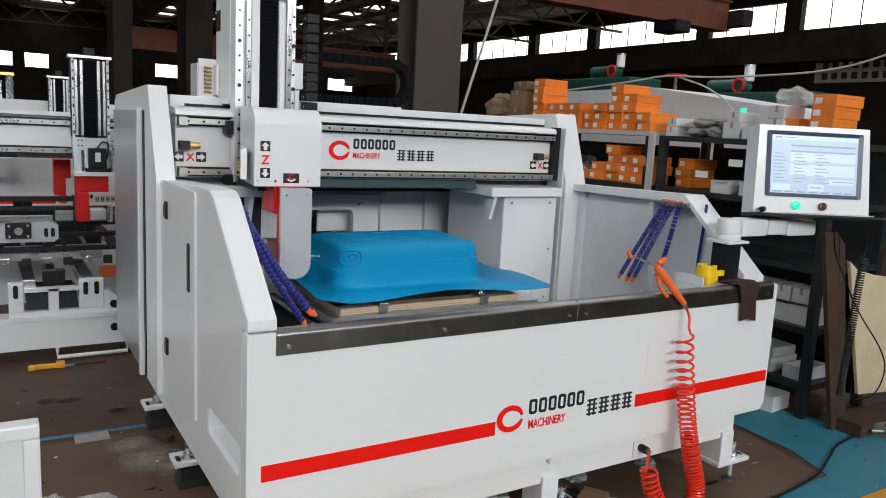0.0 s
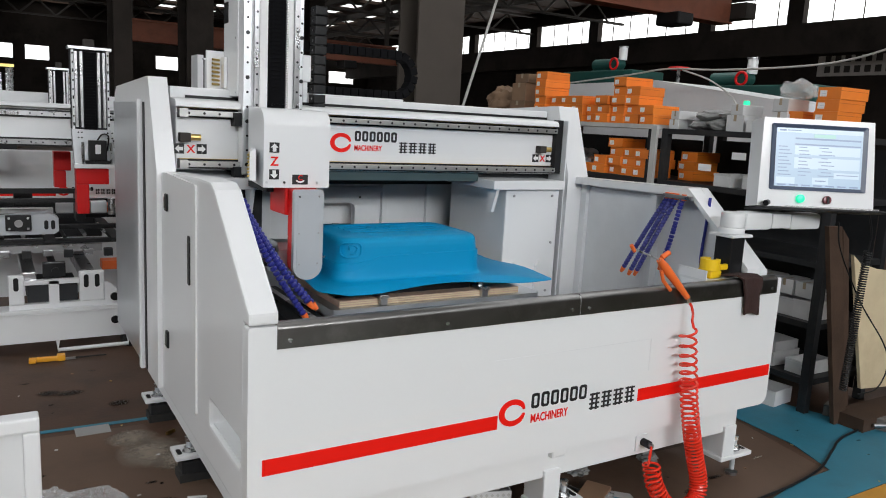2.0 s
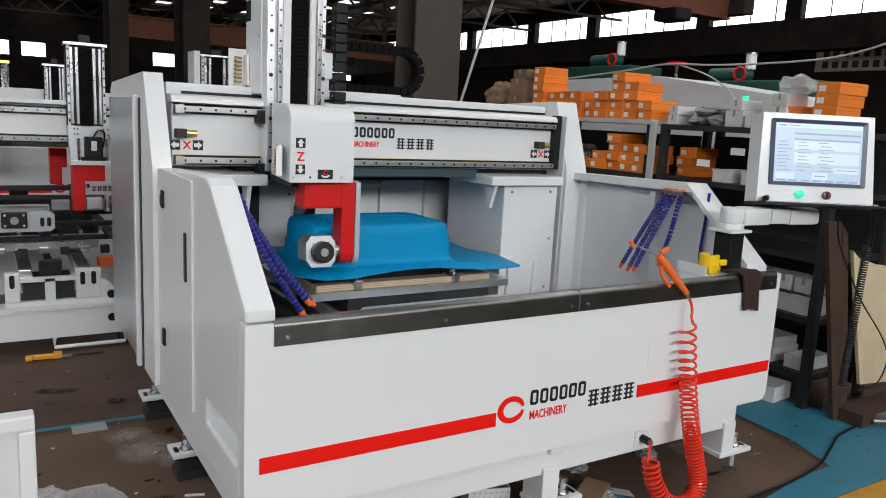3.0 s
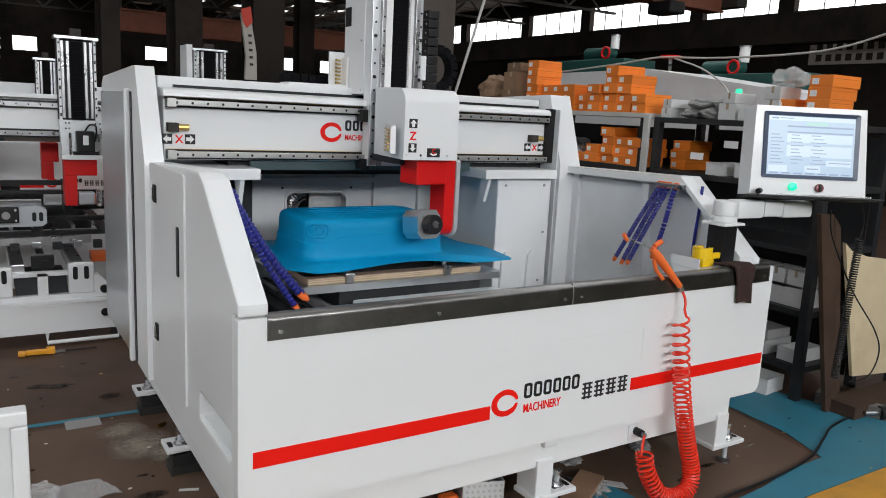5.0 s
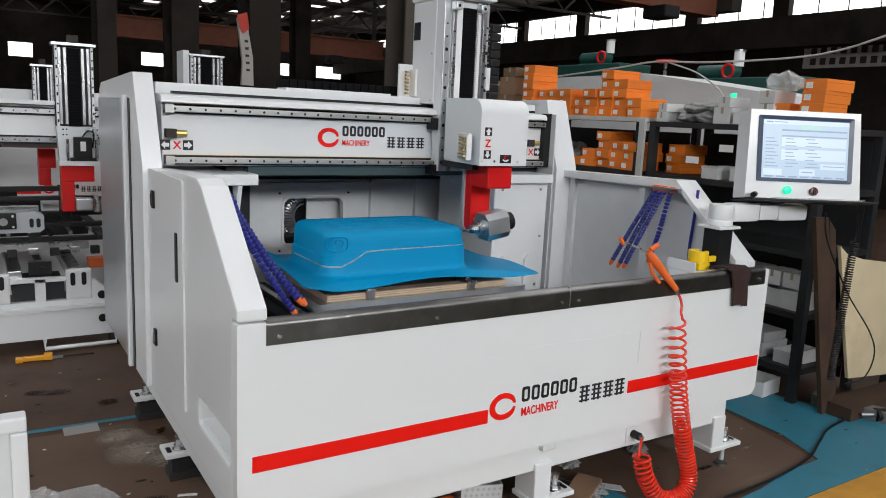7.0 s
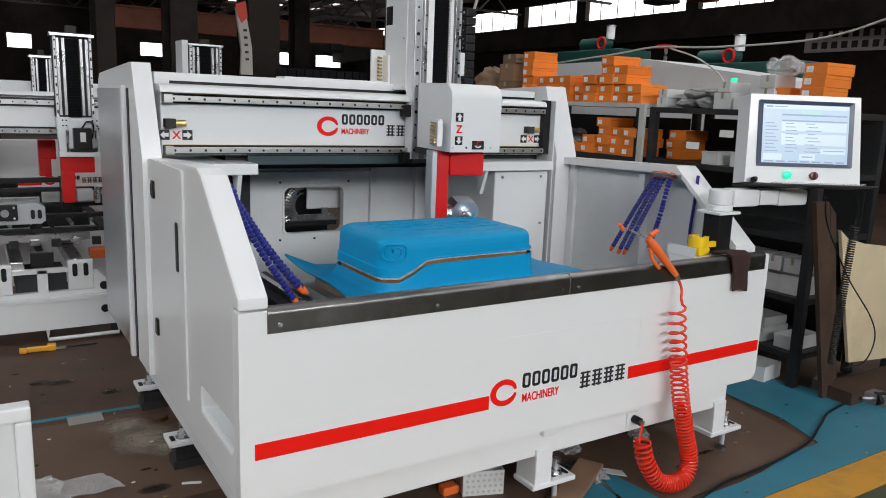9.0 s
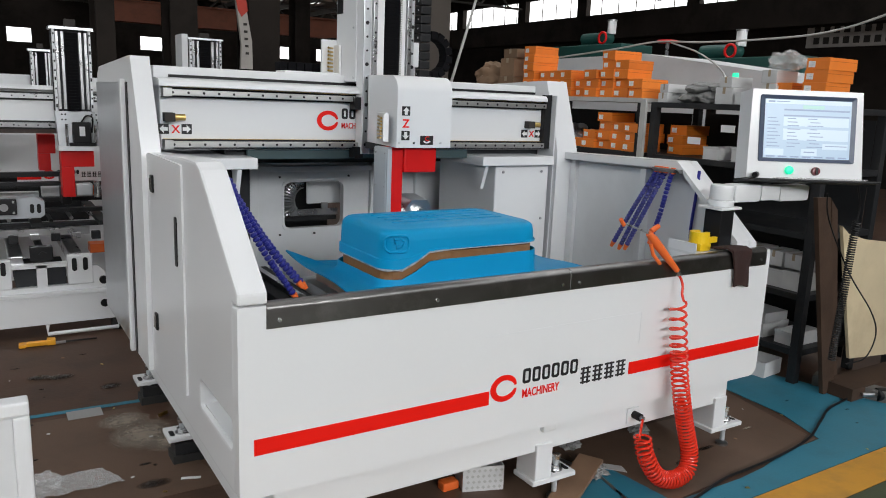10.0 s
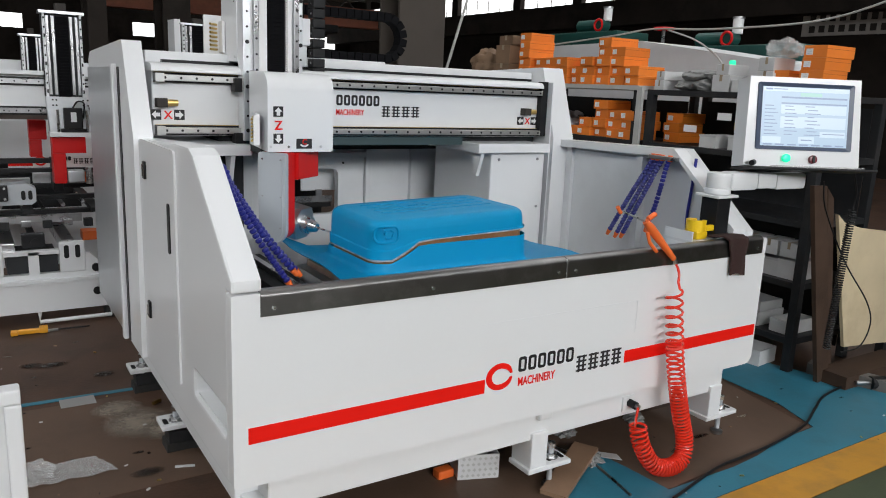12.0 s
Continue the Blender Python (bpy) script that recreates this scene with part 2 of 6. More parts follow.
def tube(path, r, n=8, closed=False):
    """A round tube along a list of points."""
    bm = bmesh.new()
    P = [Vector(p) for p in path]
    rings = []
    up = Vector((0.13, 0.31, 0.94))
    for i, p in enumerate(P):
        d = (P[min(i + 1, len(P) - 1)] - P[max(i - 1, 0)]).normalized()
        s = d.cross(up)
        if s.length < 1e-4:
            s = d.cross(Vector((1, 0, 0)))
        s.normalize()
        u = s.cross(d).normalized()
        up = u
        rr = r[i] if isinstance(r, (list, tuple)) else r
        rings.append([bm.verts.new(p + rr * (math.cos(2 * math.pi * k / n) * s + math.sin(2 * math.pi * k / n) * u)) for k in range(n)])
    for a, b in zip(rings, rings[1:]):
        for k in range(n):
            bm.faces.new((a[k], a[(k + 1) % n], b[(k + 1) % n], b[k]))
    bm.faces.new(rings[0])
    bm.faces.new(rings[-1][::-1])
    return bm


def curve_points(pts, n=12):
    """A smooth line through a few points."""
    P = [Vector(p) for p in pts]
    P = [2 * P[0] - P[1]] + P + [2 * P[-1] - P[-2]]
    out = []
    for i in range(1, len(P) - 2):
        a, b, c, d = P[i - 1:i + 3]
        for k in range(n):
            t = k / n
            out.append(0.5 * (2 * b + (c - a) * t + (2 * a - 5 * b + 4 * c - d) * t * t + (3 * b - a - 3 * c + d) * t ** 3))
    out.append(P[-2])
    return out


def words(name, text, size, material, parent, m, depth=0.0006, squeeze=1.0):
    cu = bpy.data.curves.new(name, "FONT")
    cu.body, cu.size, cu.extrude, cu.offset = text, size, depth, size * 0.018
    tmp = bpy.data.objects.new(name, cu)
    me = bpy.data.meshes.new_from_object(tmp)
    bpy.data.objects.remove(tmp)
    bpy.data.curves.remove(cu)
    me.transform(Matrix.Diagonal((squeeze, 1, 1, 1)))
    me.name = name
    me.materials.clear()
    me.materials.append(material)
    ob = new(name, me)
    ob.matrix_basis = m
    ob.parent = parent
    return ob


# ---- hall ----
def structure(name, bm, material, label, category):
    return tagged(put(name, bm, material), label, category, kind="structure")


def hall():
    structure("floor", B(-10, 13.2, -9, 27.2, -0.2, 0.0), CONCRETE, "brown stained workshop floor with scuffs", "floor")
    structure("blue_floor_band", prism([(0.95, -0.252), (8, -0.252), (8, -0.02), (2.88, -0.02), (2.78, 0.10), (2.74, 0.28), (2.68, 0.47), (2.62, 0.9), (2.30, 0.9), (2.322, 0.418),
              (2.30, 0.12), (2.214, -0.095), (2.05, -0.10), (1.92, -0.118), (1.80, -0.14), (1.66, -0.152), (1.34, -0.150), (1.325, 0.02), (1.31, 0.12), (1.22, 0.14), (1.10, 0.02), (1.0, -0.03)], "z", 0.0005, 0.003),
              BLUEFLOOR, "worn blue painted border on the workshop floor", "floor marking")
    structure("yellow_floor_line", B(-3, 8, -0.40, -0.256, 0.0005, 0.003), YELFLOOR, "scuffed yellow painted line on the floor", "floor marking")
    structure("green_floor_walkway", B(-3, 8, -2.8, -0.404, 0.0005, 0.003), GREENFLOOR, "dull green painted walkway on the floor", "floor marking")
    structure("blue_floor_edge", B(-1.2, 0.02, 1.40, 1.425, 0.0005, 0.003, m=pose(0, 0, 0, 0, 0, -2)), BLUEFLOOR, "thin worn blue paint line on the floor", "floor marking")
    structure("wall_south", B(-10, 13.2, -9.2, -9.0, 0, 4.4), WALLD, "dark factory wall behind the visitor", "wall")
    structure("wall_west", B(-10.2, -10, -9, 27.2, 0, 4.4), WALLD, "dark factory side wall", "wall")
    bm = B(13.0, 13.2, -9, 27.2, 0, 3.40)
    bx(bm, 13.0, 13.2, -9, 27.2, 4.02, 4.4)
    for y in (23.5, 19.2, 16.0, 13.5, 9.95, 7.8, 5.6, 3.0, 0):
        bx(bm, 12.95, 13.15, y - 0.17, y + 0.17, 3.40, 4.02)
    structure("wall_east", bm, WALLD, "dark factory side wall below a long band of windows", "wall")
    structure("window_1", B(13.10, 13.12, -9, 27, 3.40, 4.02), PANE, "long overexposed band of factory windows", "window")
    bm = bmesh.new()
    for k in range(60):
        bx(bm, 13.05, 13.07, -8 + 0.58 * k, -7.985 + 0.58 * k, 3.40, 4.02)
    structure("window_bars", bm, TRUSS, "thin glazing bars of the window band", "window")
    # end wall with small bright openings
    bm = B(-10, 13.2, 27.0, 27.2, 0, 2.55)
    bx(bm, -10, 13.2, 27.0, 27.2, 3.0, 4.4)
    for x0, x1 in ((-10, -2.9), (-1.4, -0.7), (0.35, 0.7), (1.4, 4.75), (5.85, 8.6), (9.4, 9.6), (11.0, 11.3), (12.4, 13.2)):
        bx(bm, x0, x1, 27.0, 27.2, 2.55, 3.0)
    structure("wall_north", bm, WALLD, "dark factory end wall", "wall")
    structure("window_2", B(-10, 13, 27.12, 27.14, 2.55, 3.0), PANE, "bright small windows in the end wall", "window")
    # roof with skylight strips
    bm = bmesh.new()
    xs = [-10, -4.7, -3.3, 0.6, 2.0, 4.3, 4.9, 5.7, 6.3, 7.1, 7.7, 8.5, 9.1, 9.9, 10.4, 11.2, 11.7, 13.2]
    for k in range(0, len(xs), 2):
        bx(bm, xs[k], xs[k + 1], -9, 27.2, 4.4, 4.45)
    y = -9
    while y < 27:
        bx(bm, -10, 13.2, y, y + 0.55, 4.38, 4.46)
        y += 1.7
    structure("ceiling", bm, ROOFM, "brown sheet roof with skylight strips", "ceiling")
    structure("skylight_panes", B(-10, 13.2, -9, 27.2, 4.50, 4.52), GLOW, "bright translucent skylight sheets", "skylight")


def trusses():
    for y in (9.0, 12.5, 16.0, 20.6, 25.2):
        t = thing("roof_truss", "dusty steel roof truss below the skylights", "roof truss", group="roof trusses")
        part("chord", B(-10, 13, y - 0.05, y + 0.05, 4.27, 4.33), TRUSS, t)
        part("chord", B(-10, 13, y - 0.05, y + 0.05, 3.79, 3.84), TRUSS, t)
        for k in range(22):
            x = -9.5 + k
            part("diagonal", tube([(x, y, 3.82), (x + 0.5, y, 4.28)], 0.03, 6), TRUSS, t)
            part("diagonal", tube([(x + 0.5, y, 4.28), (x + 1.0, y, 3.82)], 0.03, 6), TRUSS, t)
    for x in (5.8, 7.4, 9.0, 10.6):
        p = put("purlin", B(x - 0.04, x + 0.04, 8, 27, 4.10, 4.24), TRUSS)
        tagged(p, "dark steel roof purlin", "purlin", "purlins")
    for x, y, w, m in ((2.60, 4.0, 0.44, COLUMN), (1.62, 5.0, 0.28, WALLD), (0.97, 5.0, 0.22, WALLD), (0.41, 5.0, 0.14, WALLD), (-0.6, 7.5, 0.2, WALLD), (4.9, 12.5, 0.3, WALLD)):
        c = thing("steel_column", "dusty brown steel hall column", "column", group="hall columns")
        part("flange", B(x, x + w, y, y + 0.03, 0, 4.4), m, c, bevel=0.006)
        part("flange", B(x, x + w, y + 0.32, y + 0.35, 0, 4.4), m, c)
        part("web", B(x + w / 2 - 0.02, x + w / 2 + 0.02, y + 0.03, y + 0.32, 0, 4.4), m, c)
        part("base_plate", B(x - 0.05, x + w + 0.05, y - 0.05, y + 0.4, 0, 0.03), TRUSS, c)
    for x0, x1, y, z0, z1 in ((4.4, 10.1, 7.0, 3.10, 3.52), (2.0, 8.6, 16.0, 2.62, 3.02)):
        c = thing("crane_girder", "rust red overhead crane girder", "crane girder", group="crane girders")
        part("web", B(x0, x1, y, y + 0.18, z0, z1), CRANE, c, bevel=0.01)
        part("flange", B(x0, x1, y - 0.06, y + 0.24, z1, z1 + 0.03), CRANE, c)
        part("flange", B(x0, x1, y - 0.06, y + 0.24, z0 - 0.03, z0), CRANE, c)
        part("hanger", B(x1 - 0.3, x1 - 0.2, y + 0.05, y + 0.13, z1 + 0.03, 4.4), TRUSS, c)
        part("hanger", B(x0 + 0.2, x0 + 0.3, y + 0.05, y + 0.13, z1 + 0.03, 4.4), TRUSS, c)
        part("end_carriage", B(x1, x1 + 0.25, y - 0.3, y + 0.6, z0 + 0.05, z0 + 0.3), TRUSS, c, bevel=0.01)
        part("hoist", B(x1 - 1.6, x1 - 1.25, y - 0.35, y + 0.1, z0 - 0.22, z0 - 0.03), BLACK, c, bevel=0.03)
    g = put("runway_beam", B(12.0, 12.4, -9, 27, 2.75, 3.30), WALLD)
    tagged(g, "dark crane runway beam along the windows", "beam")


trusses()


hall()


# ---- machine ----
machine = thing("machining_center", "white five-axis gantry machining center with a red stripe", "machine")


def front():
    fp = part("front_panel", prism(rounded(0.0, 1.90, 0.285, 0.752, 0.0, rs=(0.012, 0.035, 0.012, 0.006)), "y", 0.0, 0.036), WHITE, machine, bevel=0.013, smooth=True)
    # stripe in two lengths, with the mark and the lettering between them
    part("stripe", B(0.035, 0.700, -0.0015, 0.002, 0.394, 0.434), REDTAPE, fp, "red film stripe")
    part("stripe", B(1.240, 1.892, -0.0015, 0.002, 0.394, 0.434), REDTAPE, fp, "red film stripe")
    mark(fp, 0.752, -0.0015, 0.434, 0.048)
    plain_name(fp, 0.816, -0.0015, 0.436, 0.214, 0.056)
    words("word_machinery", "MACHINERY", 0.036, REDTAPE, fp, pose(0.816, -0.001, 0.394, 90), squeeze=0.68)
    plain_glyphs(fp, 1.034, -0.0015, 0.396, 0.046, 0.056)
    # faint seam of a cover
    part("cover_seam", B(0.68, 1.277, -0.0008, 0.001, 0.5925, 0.594), GREYW, fp)
    part("cover_seam", B(1.2757, 1.2772, -0.0008, 0.001, 0.49, 0.594), GREYW, fp)
    # rim cap in two lengths
    prof = [(-0.004, 0.698), (0.0, 0.698), (0.0, 0.7525), (0.030, 0.7525), (0.030, 0.756), (0.012, 0.758)] + \
           [(0.012 - 0.016 * math.sin(radians(a)), 0.742 + 0.016 * math.cos(radians(a))) for a in range(15, 91, 15)]
    for x0, x1 in ((0.066, 0.966), (0.970, 1.875)):
        cap = part("rim_cap", prism(prof, "x", x0, x1), RIM, machine, "dark brushed stainless cap strip", smooth=True)
        for i in range(3):
            x = x0 + 0.03 + (x1 - x0 - 0.06) * i / 2
            part("screw", C((x, -0.008, 0.717), (x, -0.003, 0.717), 0.005, 10), CHROME, cap)
    # base beam and feet
    part("base_beam", B(0.09, 1.79, 0.03, 0.13, 0.19, 0.30), WHITE, machine, bevel=0.006)
    part("lifting_lug", B(0.92, 0.975, 0.012, 0.05, 0.255, 0.288), WHITE, machine, bevel=0.008)
    part("base_tube", C((1.80, 0.10, 0.262), (1.88, 0.10, 0.262), 0.022), WHITE, machine)
    part("base_beam", B(0.03, 0.12, 0.10, 1.75, 0.19, 0.30), GREYW, machine, bevel=0.006)
    part("base_beam", B(1.78, 1.87, 0.10, 1.75, 0.19, 0.30), GREYW, machine, bevel=0.006)
    for x, y in ((0.12, 0.08), (0.98, 0.065), (1.795, 0.065), (0.092, 0.85), (0.092, 1.40), (1.83, 1.5)):
        foot(x, y)
    part("air_inlet", B(1.283, 1.335, 0.024, 0.032, 0.205, 0.258), WHITE, machine, bevel=0.002)
    part("air_socket", C((1.312, -0.006, 0.235), (1.312, 0.03, 0.235), 0.013), BLACK, machine)


def foot(x, y):
    s = -1 if y > 0.5 and x < 0.5 else 1
    def span(a, b):
        return (x + min(s * a, s * b), x + max(s * a, s * b))
    q = x + s * 0.035
    ft = part("foot", B(*span(-0.085, 0.085), y - 0.05, y + 0.05, 0.084, 0.100), WHITE, machine, bevel=0.004)
    part("bracket", B(*span(-0.075, -0.012), y - 0.045, y + 0.05, 0.098, 0.215), WHITE, ft, bevel=0.004)
    part("gusset", prism([(x - s * 0.012, 0.10), (x + s * 0.012, 0.10), (x - s * 0.012, 0.20)], "y", y + 0.030, y + 0.040), WHITE, ft)
    part("bolt", C((q, y - 0.01, 0.02), (q, y - 0.01, 0.142), 0.009, 12), SILVER, ft, "steel levelling bolt")
    part("bolt_head", C((q, y - 0.01, 0.136), (q, y - 0.01, 0.150), 0.014, 6), CHROME, ft)
    part("nut", C((q, y - 0.01, 0.103), (q, y - 0.01, 0.116), 0.017, 6), CHROME, ft)
    part("washer", C((q, y - 0.01, 0.0995), (q, y - 0.01, 0.103), 0.022, 16), STEEL, ft)
    for d in (0.010, 0.060):
        part("slot", prism(rounded(*span(d, d + 0.015), y - 0.030, y + 0.012, 0.006), "z", 0.0985, 0.1012), BLACK, ft)
    if y > 0.5:
        part("pad", B(*span(-0.03, 0.07), y - 0.04, y + 0.04, 0.0, 0.030), RUBBER, ft, "black rubber pad")
        part("pad_top", B(*span(-0.02, 0.062), y - 0.035, y + 0.035, 0.030, 0.070), RACK, ft, bevel=0.003)
    else:
        part("pad", C((q, y - 0.01, 0.0), (q, y - 0.01, 0.012), 0.022, 16), STEEL, ft)


def mark(parent, x, y, z, r):
    """The round red mark: a thick ring round a pointed hole, slit open to one side."""
    bm = bmesh.new()
    n = 36
    prev = None
    for i in range(n + 1):
        a = radians(9 + 342 * i / n)
        c, d = math.cos(a), math.sin(a)
        o = 1.0 - 0.10 * max(0.0, c) ** 6
        q = 0.60 if c < 0 else 0.60 + 0.16 * c * c
        hole = 1 / math.sqrt((c / q) ** 2 + (d / 0.60) ** 2)
        now = [bm.verts.new((x + r * k * c, v, z + 0.82 * r * k * d)) for v in (y, y + 0.002) for k in (o, hole)]
        if prev:
            for p, w in ((0, 1), (1, 3), (3, 2), (2, 0)):
                bm.faces.new((prev[p], prev[w], now[w], now[p]))
        prev = now
    part("round_mark", bm, REDTAPE, parent, "plain red open ring mark")


def plain_name(parent, x, y, z, w, h):
    """Six plain dark blocks in place of a maker's name."""
    step = w / 6
    for i in range(6):
        x0, x1, z1 = x + i * step, x + i * step + step * 0.80, z + h * 0.8
        bm = bmesh.new()
        o, q = rounded(x0, x1, z, z1, 0.008, 3), rounded(x0 + 0.0085, x1 - 0.0085, z + 0.0085, z1 - 0.0085, 0.003, 3)
        vo = [[bm.verts.new((p[0], v, p[1])) for p in o] for v in (y, y + 0.002)]
        vi = [bm.verts.new((p[0], y, p[1])) for p in q]
        for k in range(len(o)):
            j = (k + 1) % len(o)
            bm.faces.new((vo[0][k], vo[0][j], vi[j], vi[k]))
            bm.faces.new((vo[0][k], vo[0][j], vo[1][j], vo[1][k]))
        part("name_block", bm, INK, parent)


def plain_glyphs(parent, x, y, z, s, h):
    """Four plain square groups of bars in place of the glyphs of a maker's name."""
    for i in range(4):
        bm = bmesh.new()
        x0 = x + i * s * 1.06
        for k in range(4):
            bx(bm, x0 + 0.004, x0 + s * 0.94, y, y + 0.002, z + h * (0.04 + 0.26 * k), z + h * (0.14 + 0.26 * k))
        for k in (0.24, 0.62):
            bx(bm, x0 + s * k, x0 + s * (k + 0.14), y - 0.0004, y + 0.0016, z, z + h * 0.94)
        tagged(part("sign_glyph", bm, INK, parent), kind="stuff")


def skin(outer, hole, x0, x1, deep):
    """A thick upright plate in the y-z plane with a blind hole in its outer face."""
    bm = bmesh.new()
    a = [bm.verts.new((x0, *p)) for p in outer]
    h = [bm.verts.new((x0, *p)) for p in hole]
    edges = [bm.edges.new((q[k], q[(k + 1) % len(q)])) for q in (a, h) for k in range(len(q))]
    bmesh.ops.triangle_fill(bm, edges=edges, use_beauty=True)
    z = [bm.verts.new((x1, *p)) for p in outer]
    d = [bm.verts.new((deep, *p)) for p in hole]
    for q, w in ((a, z), (h, d)):
        for k in range(len(q)):
            n = (k + 1) % len(q)
            bm.faces.new((q[k], q[n], w[n], w[k]))
    bm.faces.new(z)
    bm.faces.new(d)
    bmesh.ops.recalc_face_normals(bm, faces=bm.faces[:])
    return bm


def sides():
    # side boxes with the sloped front, one each side
    prof = [(0.0375, 0.285), (0.968, 0.285), (0.968, 1.02), (0.47, 1.045), (0.34, 1.045), (0.30, 1.030), (0.0, 0.784), (0.0, 0.756), (0.0375, 0.756)]
    s = part("side_panel", skin(prof, rounded(0.056, 0.345, 0.392, 0.468, 0.014), 0.0, 0.070, 0.055), WHITE, machine, bevel=0.007)
    part("side_door", prism(rounded(0.475, 0.90, 0.37, 1.025, 0.01), "x", -0.006, 0.002), WHITE, s, bevel=0.003, smooth=True)
    for z in (0.934, 0.493):
        part("hinge", B(-0.013, -0.004, 0.825, 0.855, z - 0.027, z + 0.027), BLACK, s, "black hinge", bevel=0.003)
        part("hinge_pin", C((-0.012, 0.84, z - 0.018), (-0.012, 0.84, z + 0.018), 0.005, 10), STEEL, s)
    part("handle_slot", prism(rounded(0.530, 0.556, 0.735, 0.875, 0.008), "x", -0.009, -0.004), BLACK, s, "black recessed handle")
    part("recess_sill", B(0.012, 0.054, 0.07, 0.34, 0.393, 0.399), GREYW, s, bevel=0.001)
    # right side box: thin walls round an open inner face
    prof = [(0.062, 0.285), (0.998, 0.285), (0.998, 1.012), (0.49, 1.025), (0.36, 1.03), (0.14, 0.835), (0.06, 0.765)]
    s = part("side_panel", prism(prof, "x", 1.86, 1.90), GREYW, machine, bevel=0.005)
    part("side_edge", prism([(0.36, 1.03), (1.0, 1.015), (1.0, 0.985), (0.345, 0.998)], "x", 1.79, 1.858), WHITE, s, bevel=0.004)
    part("side_edge", prism([(0.36, 1.03), (0.345, 0.998), (0.06, 0.745), (0.06, 0.775)], "x", 1.79, 1.858), WHITE, s, bevel=0.004)
    part("side_edge", B(1.826, 1.858, 0.962, 1.0, 0.40, 0.985), GREYW, s, bevel=0.004)
    part("side_rib", B(1.81, 1.858, 0.53, 0.56, 0.40, 0.985), GREYW, s, bevel=0.003)
    # towers that carry the beam
    prof = [(0.97, 0.285), (1.85, 0.285), (1.85, 1.27), (1.80, 1.30), (1.13, 1.325), (1.095, 1.325), (0.96, 1.02)]
    t = part("tower", prism(prof, "x", -0.015, 0.046), WHITE, machine, bevel=0.010, smooth=True)
    c = part("cabinet", B(-0.022, -0.016, 1.225, 1.84, 0.295, 1.24), ALU, t, "brushed metal cabinet side", bevel=0.004)
    part("cabinet_edge", B(-0.034, -0.016, 1.19, 1.222, 0.285, 1.25), WHITE, t, bevel=0.006)
    part("cabinet_gap", B(-0.018, -0.0145, 1.160, 1.189, 0.29, 1.24), BLACK, t)
    prof = [(1.0, 0.285), (1.85, 0.285), (1.85, 1.27), (1.80, 1.30), (1.14, 1.325), (1.105, 1.325), (1.0, 1.02)]
    part("tower", prism(prof, "x", 1.745, 1.86), WHITE, machine, bevel=0.010, smooth=True)
    part("tower_lining", B(1.738, 1.744, 1.02, 1.5, 0.30, 1.26), GREYW, machine)


